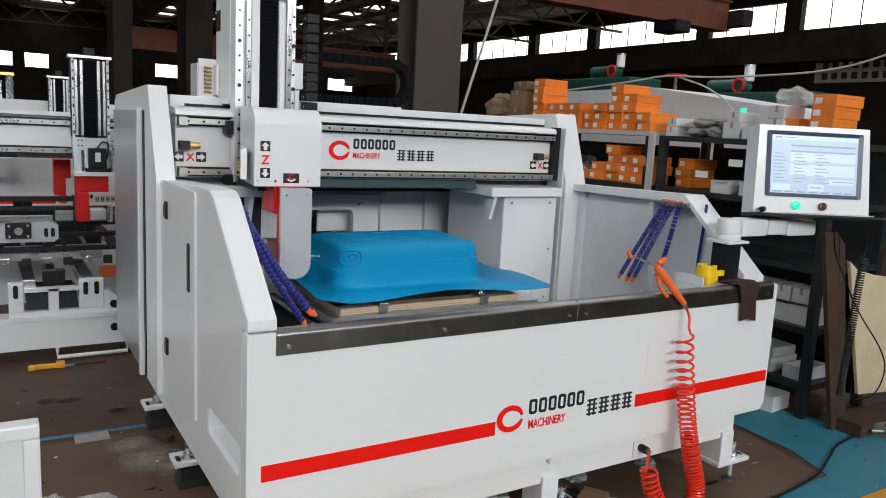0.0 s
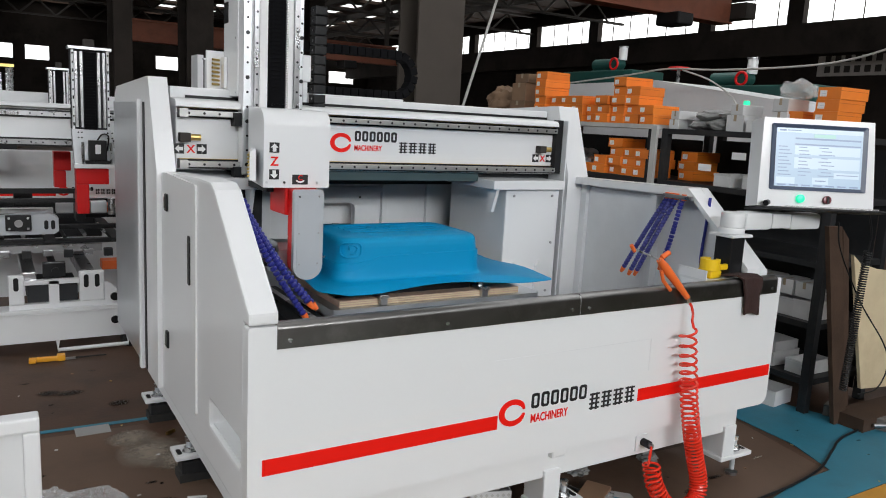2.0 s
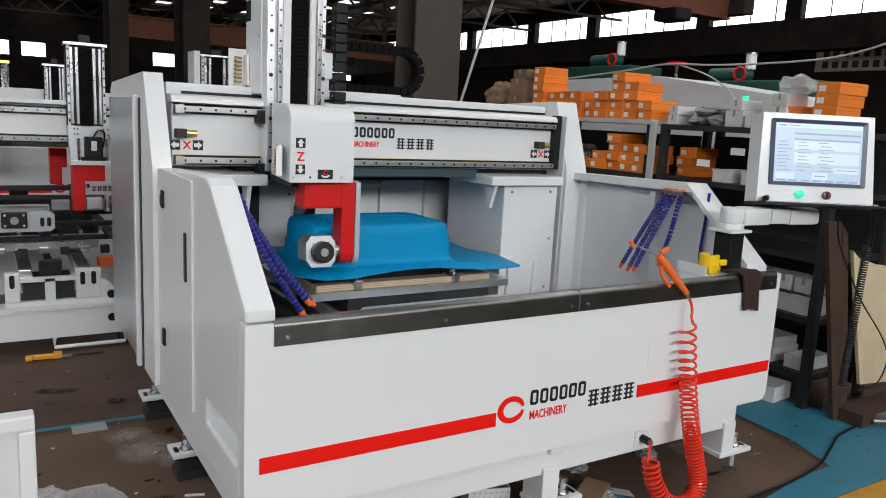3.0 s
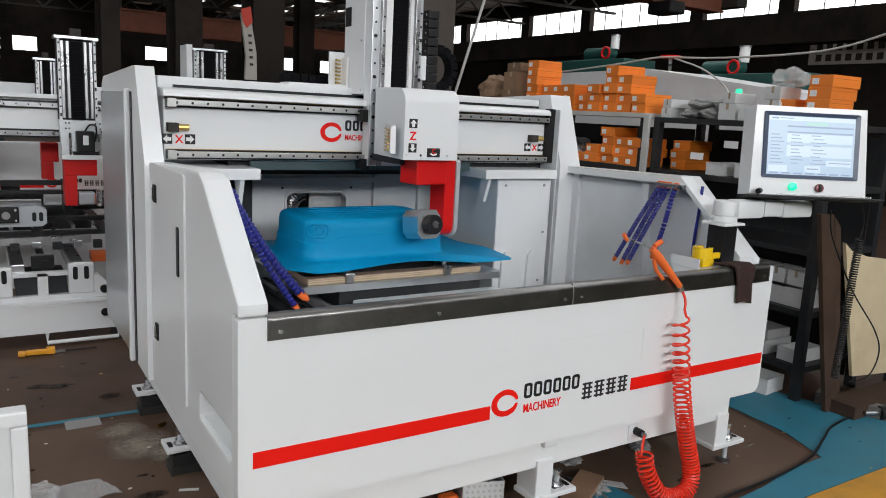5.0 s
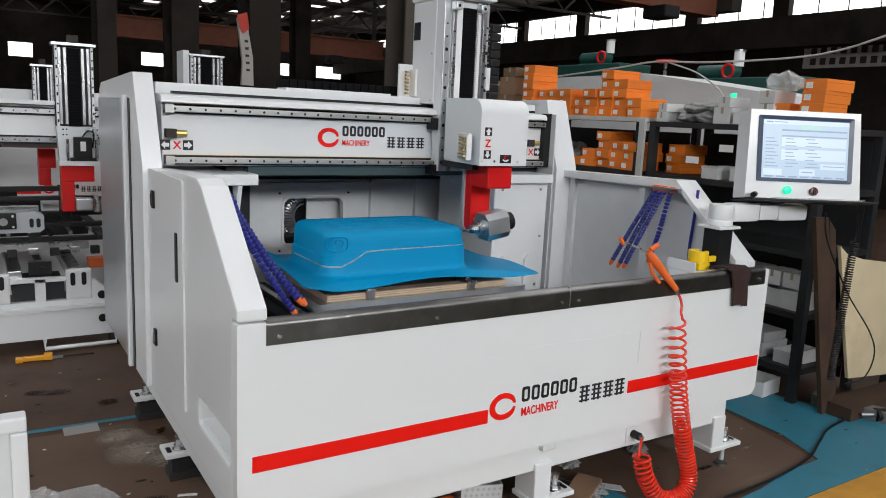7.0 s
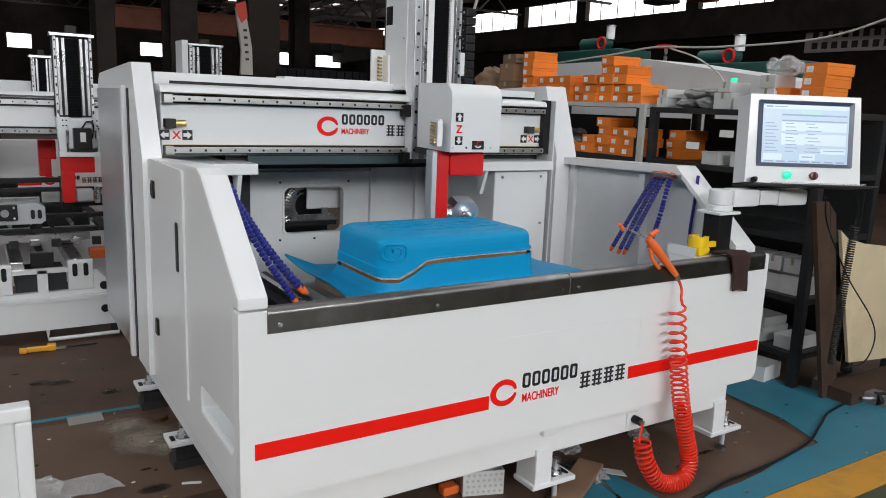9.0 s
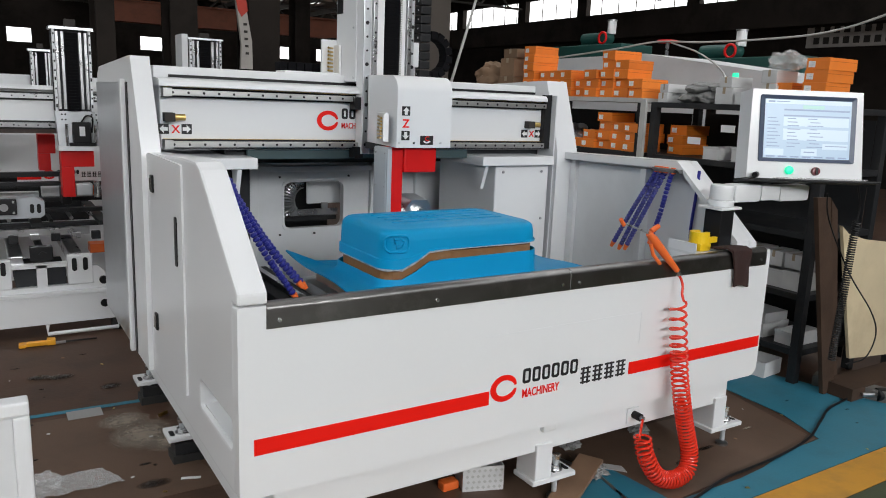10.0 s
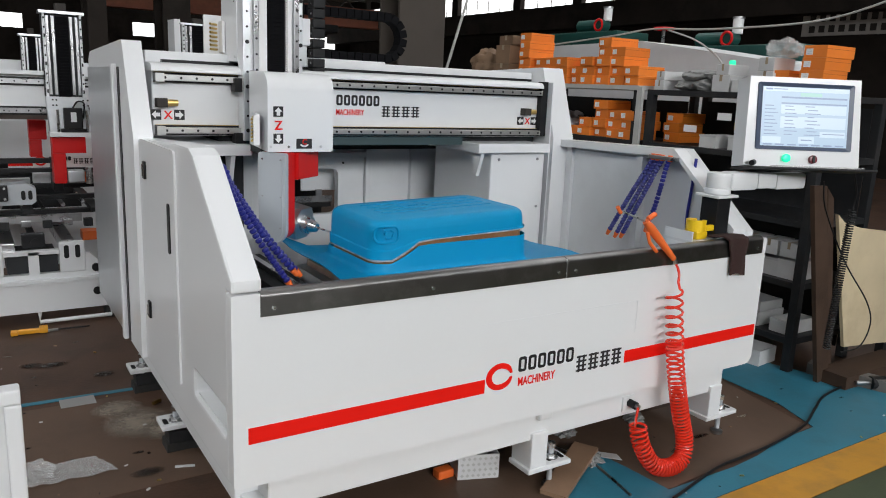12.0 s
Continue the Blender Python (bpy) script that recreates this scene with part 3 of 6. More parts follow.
def interior():
    bm = B(0.10, 0.69, 1.60, 1.63, 0.30, 0.98)
    bx(bm, 0.98, 1.80, 1.60, 1.63, 0.30, 0.98)
    bx(bm, 0.69, 0.98, 1.60, 1.63, 0.30, 0.625)
    bx(bm, 0.69, 0.98, 1.60, 1.63, 0.838, 0.98)
    b = part("back_wall", bm, GREYW, machine)
    bm = bmesh.new()
    for x0, x1, z0, z1 in ((0.53, 0.57, 0.35, 0.92), (1.11, 1.14, 0.35, 0.92), (0.57, 1.11, 0.885, 0.91), (1.352, 1.385, 0.35, 0.975)):
        bx(bm, x0, x1, 1.575, 1.6, z0, z1)
    part("back_frame", bm, GREYW, b, bevel=0.003)
    bm = bmesh.new()
    o, i = rounded(0.682, 0.990, 0.615, 0.847, 0.034), rounded(0.692, 0.978, 0.627, 0.836, 0.030)
    vo = [[bm.verts.new((p[0], y, p[1])) for p in o] for y in (1.594, 1.60)]
    vi = [[bm.verts.new((p[0], y, p[1])) for p in i] for y in (1.594, 1.632)]
    n = len(o)
    for k in range(n):
        j = (k + 1) % n
        bm.faces.new((vo[0][k], vo[0][j], vi[0][j], vi[0][k]))
        bm.faces.new((vo[0][k], vo[0][j], vo[1][j], vo[1][k]))
        bm.faces.new((vi[0][k], vi[0][j], vi[1][j], vi[1][k]))
    part("window_frame", bm, GREYW, b)
    for x, z in ((0.672, 0.60), (0.672, 0.86), (1.004, 0.60), (1.004, 0.86), (0.836, 0.60), (0.62, 0.93), (0.75, 0.93), (0.88, 0.93), (1.02, 0.93)):
        part("wall_bolt", C((x, 1.594, z), (x, 1.601, z), 0.005, 8), RACK, b)
    # closing plates coloured dark for the shade under the beam
    part("back_hood_shade", B(0.30, 1.78, 1.30, 1.60, 0.985, 1.02), DARK, machine)
    part("beam_underside_shade", B(0.30, 1.736, 1.13, 1.299, 0.985, 1.018), DARK, machine)
    # dark strips on the back wall stand in for shade below the beam
    part("upper_back_shade", B(0.082, 1.736, 1.566, 1.598, 0.925, 0.983), DARK, machine)
    part("upper_back_shade", B(0.30, 0.525, 1.56, 1.598, 0.33, 0.924), DARK, machine)
    part("rear_cover", B(0.072, 1.742, 1.635, 1.85, 0.98, 1.24), GREYW, machine)
    # black plate painted in for the shaded gap at the beam end
    part("beam_end_gap_shade", B(1.702, 1.7365, 1.05, 1.078, 1.025, 1.262), BLACK, machine)
    # dark sheet added for the shaded depth behind the window
    part("window_dark_backing", B(0.60, 1.05, 1.95, 1.97, 0.45, 0.95), DARK, machine)
    part("window_plate", B(0.84, 1.03, 1.70, 1.715, 0.72, 0.90), GREYW, machine, bevel=0.01)
    part("window_bracket", prism([(0.72, 0.672), (0.98, 0.672), (0.98, 0.70), (0.93, 0.70), (0.93, 0.73), (0.90, 0.73), (0.90, 0.70), (0.72, 0.70)], "y", 1.664, 1.676), STEEL, machine, bevel=0.002)
    part("chain_rest", B(0.70, 0.98, 1.68, 1.76, 0.645, 0.665), BLACK, machine)
    # ribbed duct behind the window
    bm = bmesh.new()
    for k in range(16):
        a = radians(100 + 8 * k)
        c = Vector((0.81 + 0.075 * math.cos(a), 1.675, 0.745 + 0.085 * math.sin(a)))
        d = Vector((-math.sin(a), 0, math.cos(a)))
        cyl(bm, c - 0.004 * d, c + 0.004 * d, 0.035, 14)
    part("ribbed_duct", bm, STEEL, machine)
    # side inner walls and chip tray
    part("inner_wall", prism([(0.08, 0.30), (1.60, 0.30), (1.60, 0.98), (0.30, 0.98), (0.08, 0.80)], "x", 0.0715, 0.080), GREYW, machine)
    part("inner_wall", prism([(0.08, 0.30), (1.60, 0.30), (1.60, 0.975), (0.345, 0.975), (0.08, 0.74)], "x", 1.845, 1.858), GREYW, machine)
    part("front_inner_wall", B(0.085, 1.845, 0.0365, 0.041, 0.30, 0.7515), GREYW, machine)
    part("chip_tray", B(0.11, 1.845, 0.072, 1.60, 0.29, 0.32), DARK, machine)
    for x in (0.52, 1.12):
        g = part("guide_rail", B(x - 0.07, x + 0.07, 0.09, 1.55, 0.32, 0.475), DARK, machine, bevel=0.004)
        part("rail", B(x - 0.012, x + 0.012, 0.09, 1.55, 0.475, 0.497), STEEL, g)
    part("bed_cover", prism(rounded(0.62, 1.03, 0.30, 1.25, 0.06), "z", 0.40, 0.488), GREYW, machine, bevel=0.02, smooth=True)
    part("bellows_cover", B(1.24, 1.34, 0.09, 1.55, 0.40, 0.47), BLACK, machine)
    # pedestals under the beam
    pr = part("pedestal", B(1.41, 1.70, 1.0, 1.45, 0.30, 0.965), WHITE, machine, bevel=0.006)
    for x in (1.46, 1.60):
        part("rib", prism([(x - 0.02, 0.42), (x + 0.03, 0.42), (x + 0.02, 0.62), (x + 0.005, 0.64), (x - 0.012, 0.62)], "y", 0.985, 1.001), WHITE, pr, bevel=0.003)
    for x, z in ((1.45, 0.93), (1.66, 0.93), (1.45, 0.55), (1.66, 0.50), (1.67, 0.72)):
        part("bolt", C((x, 0.996, z), (x, 1.001, z), 0.006, 8), STEEL, pr)
    part("ledge", B(1.32, 1.70, 0.965, 1.40, 0.960, 0.998), WHITE, machine, bevel=0.003)
    part("gusset", prism([(0.98, 0.958), (1.05, 0.958), (1.03, 0.86), (1.015, 0.86)], "x", 1.345, 1.36), WHITE, machine, bevel=0.002)
    part("pedestal", B(0.082, 0.27, 1.02, 1.45, 0.30, 0.965), WHITE, machine, bevel=0.006)
    part("ledge", B(0.07, 0.37, 0.975, 1.40, 0.960, 0.998), WHITE, machine, bevel=0.003)
    part("gusset", prism([(0.98, 0.958), (1.05, 0.958), (1.03, 0.86), (1.015, 0.86)], "x", 0.30, 0.315), WHITE, machine, bevel=0.002)
    part("dust_curtain", B(0.37, 1.32, 1.09, 1.11, 0.985, 1.018), mat("teal_grey_sheet", (0.05, 0.085, 0.09), 0.4), machine)


def beam():
    b = part("gantry_beam", B(0.07, 1.736, 1.08, 1.34, 1.02, 1.25), WHITE, machine, bevel=0.004)
    nose = [(1.035, 1.232)] + [(1.055 - 0.02 * math.cos(radians(a)), 1.236 + 0.02 * math.sin(radians(a))) for a in range(0, 91, 18)] + [(1.15, 1.262), (1.15, 1.232)]
    part("beam_nose", prism(nose, "x", 0.062, 1.70), WHITE, b, smooth=True)
    part("beam_slot", B(0.12, 1.72, 1.15, 1.17, 1.262, 1.272), BLACK, b)
    part("beam_top", B(0.07, 1.736, 1.17, 1.50, 1.25, 1.300), WHITE, b, bevel=0.004)
    part("beam_tray", B(0.55, 1.0, 1.20, 1.30, 1.300, 1.309), WHITE, b, bevel=0.002)
    for z in (1.212, 1.040):
        rb = part("rail_bed", B(0.075, 1.71, 1.068, 1.081, z - 0.016, z + 0.016), BLACK, b)
        r = part("linear_rail", B(0.078, 1.70, 1.040, 1.068, z - 0.010, z + 0.010), RAILS, b, bevel=0.002)
        for k in range(32):
            part("rail_bolt", C((0.105 + 0.051 * k, 1.0385, z), (0.105 + 0.051 * k, 1.041, z), 0.0045, 8), BLACK, r)
        part("brass_strip", B(0.078, 1.70, 1.066, 1.079, z + 0.0165, z + 0.0178), BRASS, b)
        part("rail_stop", B(0.074, 0.102, 1.035, 1.068, z - 0.014, z + 0.014), RAILS, b)
    # signs at both ends: an X between two arrows
    for x in (0.118, 1.652):
        arrows(b, x, 1.0785, 1.090, "X", True)
        sw = part("limit_switch", B(x - 0.04, x - 0.005, 1.045, 1.08, 1.115, 1.145), TRUSS, b, bevel=0.002)
        part("switch_tip", C((x - 0.005, 1.062, 1.130), (x + 0.03, 1.062, 1.130), 0.011), BRASS, sw)
    mark(b, 0.676, 1.078, 1.129, 0.045)
    plain_name(b, 0.732, 1.078, 1.136, 0.188, 0.050)
    words("word_machinery", "MACHINERY", 0.030, REDTAPE, b, pose(0.730, 1.0785, 1.101, 90), squeeze=0.70)
    plain_glyphs(b, 0.922, 1.078, 1.095, 0.042, 0.046)


def arrows(parent, x, y, z, letter, flat, s=0.034):
    """A letter between two arrow plates, across or upright."""
    for d in (-1, 1):
        cx, cz = (x + d * 0.038, z) if flat else (x, z + d * 0.040)
        part("arrow_plate", B(cx - s / 2, cx + s / 2, y - 0.0005, y + 0.001, cz - s / 2, cz + s / 2), INK, parent)
        k = s * 0.40
        pts = [(k, 0), (0, k), (0, k * 0.45), (-k, k * 0.45), (-k, -k * 0.45), (0, -k * 0.45), (0, -k)]
        if flat:
            pts = [(cx + d * a, cz + b) for a, b in pts]
        else:
            pts = [(cx + b, cz + d * a) for a, b in pts]
        part("arrow", prism(pts, "y", y - 0.0015, y), PAPERW, parent)
    words("letter", letter, 0.038, REDTAPE, parent, pose(x - 0.012, y - 0.0003, z - 0.0135, 90))


front()
sides()
interior()
beam()


# ---- moving head ----
carriage = thing("spindle_carriage", "white hooded carriage and column with red fork head", "machine head")


def head_parts():
    # hood: rounded over the top, with a slanted flank; the origin lies under it
    bm = bmesh.new()
    prof = [(-0.085, -0.006), (-0.085, 0.178)] + [(-0.035 - 0.05 * math.cos(radians(a)), 0.178 + 0.05 * math.sin(radians(a))) for a in range(12, 91, 13)] + [(0.225, 0.232), (0.225, -0.006)]
    left = [bm.verts.new((-0.094 + 0.046 * max(0, (p[0] + 0.06)) / 0.285, p[0], p[1])) for p in prof]
    right = [bm.verts.new((0.115, p[0], p[1])) for p in prof]
    bm.faces.new(left)
    bm.faces.new(right[::-1])
    for k in range(len(prof)):
        q = (k + 1) % len(prof)
        bm.faces.new((left[k], left[q], right[q], right[k]))
    h = part("hood", bm, WHITE, carriage, bevel=0.014, smooth=True)
    arrows(h, -0.062, -0.0865, 0.074, "Z", False, s=0.030)
    part("turn_plate", B(-0.005, 0.045, -0.0865, -0.084, 0.004, 0.034), INK, h)
    words("letter", "C", 0.022, REDTAPE, h, pose(0.013, -0.0868, 0.017, 90))
    part("turn_arrow", prism([(0.02 + 0.015 * math.cos(radians(a)), 0.020 + 0.011 * math.sin(radians(a))) for a in range(200, 341, 14)] +
                             [(0.02 + 0.010 * math.cos(radians(a)), 0.020 + 0.006 * math.sin(radians(a))) for a in range(340, 199, -14)], "y", -0.088, -0.0866), PAPERW, h)
    for x in (-0.03, 0.075, -0.085):
        part("screw", C((x, -0.0875, 0.010), (x, -0.084, 0.010), 0.004, 8), CHROME, h)
    # hose comb on the flank
    m = pose(-0.088, 0.02, 0.0, 0, 0, 75)
    cb = part("hose_comb", B(-0.07, 0.06, 0.0, 0.012, 0.012, 0.105, m=m), GREYW, h, bevel=0.003)
    part("comb_plate", B(-0.075, -0.066, 0.0, 0.018, 0.012, 0.100, m=m), PAPERW, cb)
    for k in range(7):
        part("fitting", C(m @ Vector((-0.06, 0.022, 0.024 + 0.0105 * k)), m @ Vector((0.03, 0.014, 0.019 + 0.012 * k)), 0.0035, 8), BRASS, cb)
    # column: plate, rails and bellows in front, sheet cover at its flank
    col = part("column", B(-0.061, 0.145, 0.248, 0.30, -0.055, 0.60), WHITE, carriage, "white column plate with rails", bevel=0.002)
    for x0, x1, mt, y in ((-0.061, -0.034, ALU, 0.242), (-0.027, -0.011, STEEL, 0.232), (-0.008, 0.020, PAPERW, 0.240), (0.090, 0.106, PAPERW, 0.240), (0.111, 0.129, STEEL, 0.232), (0.131, 0.145, ALU, 0.242)):
        r = part("column_rail", B(x0, x1, y, 0.2485, -0.054, 0.598), mt, col, bevel=0.0015)
        if mt is ALU:
            for k in range(12):
                z = -0.02 + 0.048 * k
                part("bolt", C(((x0 + x1) / 2, y - 0.002, z), ((x0 + x1) / 2, y + 0.002, z), 0.004 if k % 3 else 0.007, 8), BLACK, r)
        if mt is STEEL:
            for k in range(10):
                part("bolt", C(((x0 + x1) / 2, y - 0.001, 0.03 + 0.05 * k), ((x0 + x1) / 2, y + 0.002, 0.03 + 0.05 * k), 0.004, 8), BLACK, r)
    bm = bmesh.new()
    for k in range(83):
        z = 0.0 + 0.0069 * k
        bx(bm, 0.022, 0.080 - 0.002 * (k % 2), 0.236 - 0.004 * (k % 2), 0.2482, z, z + 0.0067)
    tagged(part("bellows", bm, BELLOWS, carriage, "black folded bellows"), kind="stuff")
    part("bellows_edge", B(0.0805, 0.085, 0.243, 0.2482, 0.0, 0.55), PAPERW, carriage)
    for x in (-0.02, 0.098):
        blk = part("belt_block", B(x - 0.014, x + 0.014, 0.205, 0.240, 0.558, 0.588), ALU, carriage, bevel=0.003)
        part("belt_pin", C((x, 0.203, 0.573), (x, 0.206, 0.573), 0.006, 10), BLACK, blk)
    rk = part("tooth_strip", B(0.0855, 0.089, 0.234, 0.2482, 0.0, 0.56), RAILS, carriage)
    bm = bmesh.new()
    for k in range(70):
        bx(bm, 0.081, 0.0853, 0.231, 0.242, 0.004 + 0.008 * k, 0.0085 + 0.008 * k)
    tagged(part("strip_teeth", bm, PAPERW, rk), kind="stuff")
    fl = part("flank_cover", B(-0.064, 0.148, 0.301, 0.475, 0.205, 0.60), WHITE, carriage, "white sheet metal column cover", bevel=0.004)
    part("fan_grille", B(-0.0665, -0.0635, 0.415, 0.465, 0.455, 0.525), BLACK, fl, bevel=0.001)
    for y, z in ((0.32, 0.22), (0.45, 0.22), (0.32, 0.40)):
        part("screw", C((-0.0665, y, z), (-0.063, y, z), 0.005, 8), CHROME, fl)
    part("column_cap", B(-0.07, 0.155, 0.20, 0.49, 0.601, 0.68), WHITE, carriage, bevel=0.012)
    mc = part("hose_plate", B(-0.125, -0.0645, 0.47, 0.482, 0.225, 0.36), WHITE, carriage)
    part("plate_edge", B(-0.075, -0.066, 0.425, 0.47, 0.235, 0.34), PAPERW, mc)
    for k in range(7):
        part("fitting", C((-0.112, 0.44, 0.245 + 0.014 * k), (-0.082, 0.47, 0.245 + 0.014 * k), 0.004, 8), BRASS, mc)
    part("slide_block", B(-0.085, -0.05, 0.255, 0.30, 0.105, 0.150), BLACK, carriage)
    part("slide_block", B(-0.085, -0.05, 0.255, 0.30, -0.07, -0.03), BLACK, carriage)
    part("saddle", B(-0.05, 0.11, 0.02, 0.236, -0.030, -0.007), DARK, h)
    part("side_box", B(0.150, 0.185, 0.27, 0.33, 0.27, 0.36), WHITE, carriage, bevel=0.004)
    part("side_stand", B(0.160, 0.176, 0.28, 0.32, 0.20, 0.27), ALU, carriage)
    for k in range(11):
        ln = part("drag_link", B(0.212, 0.258, 0.31, 0.36, 0.165 + 0.034 * k, 0.196 + 0.034 * k), BLACK, carriage, bevel=0.004)
        part("link_pin", C((0.2105, 0.33, 0.18 + 0.034 * k), (0.213, 0.33, 0.18 + 0.034 * k), 0.004, 8), CHROME, ln)

    return h


hood = head_parts()
carriage.scale = (1.032, 1.032, 1.032)
# fork: its own space has the turning axis as z, the tool points along +x, the leg stands on the -y side
fork = part("fork", B(-0.052, 0.052, -0.072, 0.055, -0.092, -0.008), RED, carriage, "red painted fork head", bevel=0.006)


def fork_parts():
    part("fork_leg", prism(rounded(-0.042, 0.042, -0.278, -0.008, 0.0, rs=(0.04, 0.04, 0.004, 0.004), n=8), "y", -0.117, -0.073), RED, fork, bevel=0.004, smooth=True)
    cv = part("fork_cover", prism(rounded(-0.048, 0.048, -0.285, -0.008, 0.0, rs=(0.046, 0.046, 0.008, 0.008), n=8), "y", -0.134, -0.118), SILVER, fork, "silver painted cover", bevel=0.004, smooth=True)
    part("cover_panel", prism(rounded(-0.038, 0.038, -0.275, -0.020, 0.0, rs=(0.036, 0.036, 0.006, 0.006), n=8), "y", -0.1355, -0.1335), SILVER, cv, bevel=0.0008)
    for x, z in ((-0.032, -0.028), (0.032, -0.028), (-0.032, -0.14), (0.032, -0.14), (-0.030, -0.235), (0.030, -0.235)):
        part("screw", C((x, -0.137, z), (x, -0.135, z), 0.003, 8), STEEL, cv)
    part("fork_collar", C((0, 0, -0.004), (0, 0, 0.03), 0.05, 24), BLACK, fork)
    part("mount", C((0, -0.073, -0.235), (0, -0.040, -0.235), 0.030, 20), CHROME, fork)


fork_parts()
# spindle: its own space has the swivel axis as y, the tool along +x
spindle = part("spindle", prism([(-0.032, -0.05), (0.032, -0.05), (0.048, -0.028), (0.048, 0.028), (0.032, 0.05), (-0.032, 0.05), (-0.048, 0.028), (-0.048, -0.028)], "x", -0.062, 0.032), ALU, fork, "aluminium spindle motor", m=pose(0, 0, -0.235), bevel=0.004)


def spindle_parts():
    part("rear_cap", C((-0.098, 0, 0), (-0.062, 0, 0), 0.034, 20), BLACK, spindle, "black rear end cap", bevel=0.004)
    part("fan_hub", C((-0.102, 0, 0), (-0.098, 0, 0), 0.013, 16), STEEL, spindle)
    bm = C((0.032, 0, 0), (0.056, 0, 0), 0.028, 20)
    cyl(bm, (0.056, 0, 0), (0.080, 0, 0), 0.021, 20, 0.015)
    part("nose", bm, CHROME, spindle)
    part("cutter", C((0.08, 0, 0), (0.128, 0, 0), 0.0035, 10), CHROME, spindle)
    for a in range(4):
        part("bolt", C((-0.064, 0.034 * math.cos(0.78 + 1.57 * a), 0.036 * math.sin(0.78 + 1.57 * a)), (-0.058, 0.034 * math.cos(0.78 + 1.57 * a), 0.036 * math.sin(0.78 + 1.57 * a)), 0.005, 8), STEEL, spindle)


spindle_parts()

# ---- table and workpiece ----
table = thing("work_table", "steel sliding work table with a plywood fixture board", "work table")
piece = thing("plastic_shell", "blue vacuum formed suitcase shell over a mould", "plastic part")


def table_parts():
    part("carriage_block", B(0.58, 1.18, 0.03, 0.48, 0.525, 0.595), DARK, table, bevel=0.006)
    part("table_top", prism(rounded(0.42, 1.25, -0.012, 0.52, 0.02), "z", 0.598, 0.624), ALU, table, bevel=0.003)
    part("fixture_board", B(0.455, 1.165, 0.012, 0.50, 0.624, 0.646), PLY, table, "layered plywood board", bevel=0.002)
    for z0, z1 in ((0.626, 0.630), (0.634, 0.638), (0.641, 0.644)):
        part("board_layer", B(0.457, 1.163, 0.0105, 0.0118, z0, z1), WOODP, table)
    part("mould_base", B(0.46, 0.98, 0.06, 0.34, 0.646, 0.69), BLACK, table)
    for x in (0.605, 1.005):
        c = part("clamp", B(x - 0.018, x + 0.018, -0.008, 0.055, 0.647, 0.658), STEEL, table, bevel=0.002)
        part("clamp_heel", B(x - 0.013, x + 0.013, -0.006, 0.0105, 0.6245, 0.660), STEEL, c, bevel=0.002)
        part("clamp_bolt", C((x, 0.028, 0.61), (x, 0.028, 0.685), 0.006, 10), CHROME, c)
        part("clamp_nut", C((x, 0.028, 0.658), (x, 0.028, 0.672), 0.013, 6), CHROME, c)
    part("front_hood", prism(rounded(0.60, 1.22, -0.125, -0.016, 0.03), "z", 0.515, 0.566), GREYW, table, "grey rounded bed cover", bevel=0.012, smooth=True)


def loft(rings, cap0=False, cap1=True):
    bm = bmesh.new()
    vs = [[bm.verts.new(p) for p in r] for r in rings]
    n = len(vs[0])
    for a, b in zip(vs, vs[1:]):
        for k in range(n):
            bm.faces.new((a[k], a[(k + 1) % n], b[(k + 1) % n], b[k]))
    if cap1:
        bm.faces.new(vs[-1])
    if cap0:
        bm.faces.new(vs[0][::-1])
    return bm


def ring(x0, x1, y0, y1, r, z, n=6, dense=10):
    pts = rounded(x0, x1, y0, y1, r, n)
    out = []
    for a, b in zip(pts, pts[1:] + pts[:1]):
        L = math.hypot(b[0] - a[0], b[1] - a[1])
        k = dense if L > 0.1 else 1
        for i in range(k):
            u = i / k
            p = (a[0] + (b[0] - a[0]) * u, a[1] + (b[1] - a[1]) * u)
            out.append((p[0], p[1], z(p) if callable(z) else z))
    return out


def cut_line(p):
    """Height of the cut round the shell: low at one end, stepping up along the side."""
    x = p[0]
    u = min(max((x - 0.50) / 0.10, 0), 1)
    return 0.742 + 0.045 * (u * u * (3 - 2 * u)) + 0.012 * (x - 0.6)


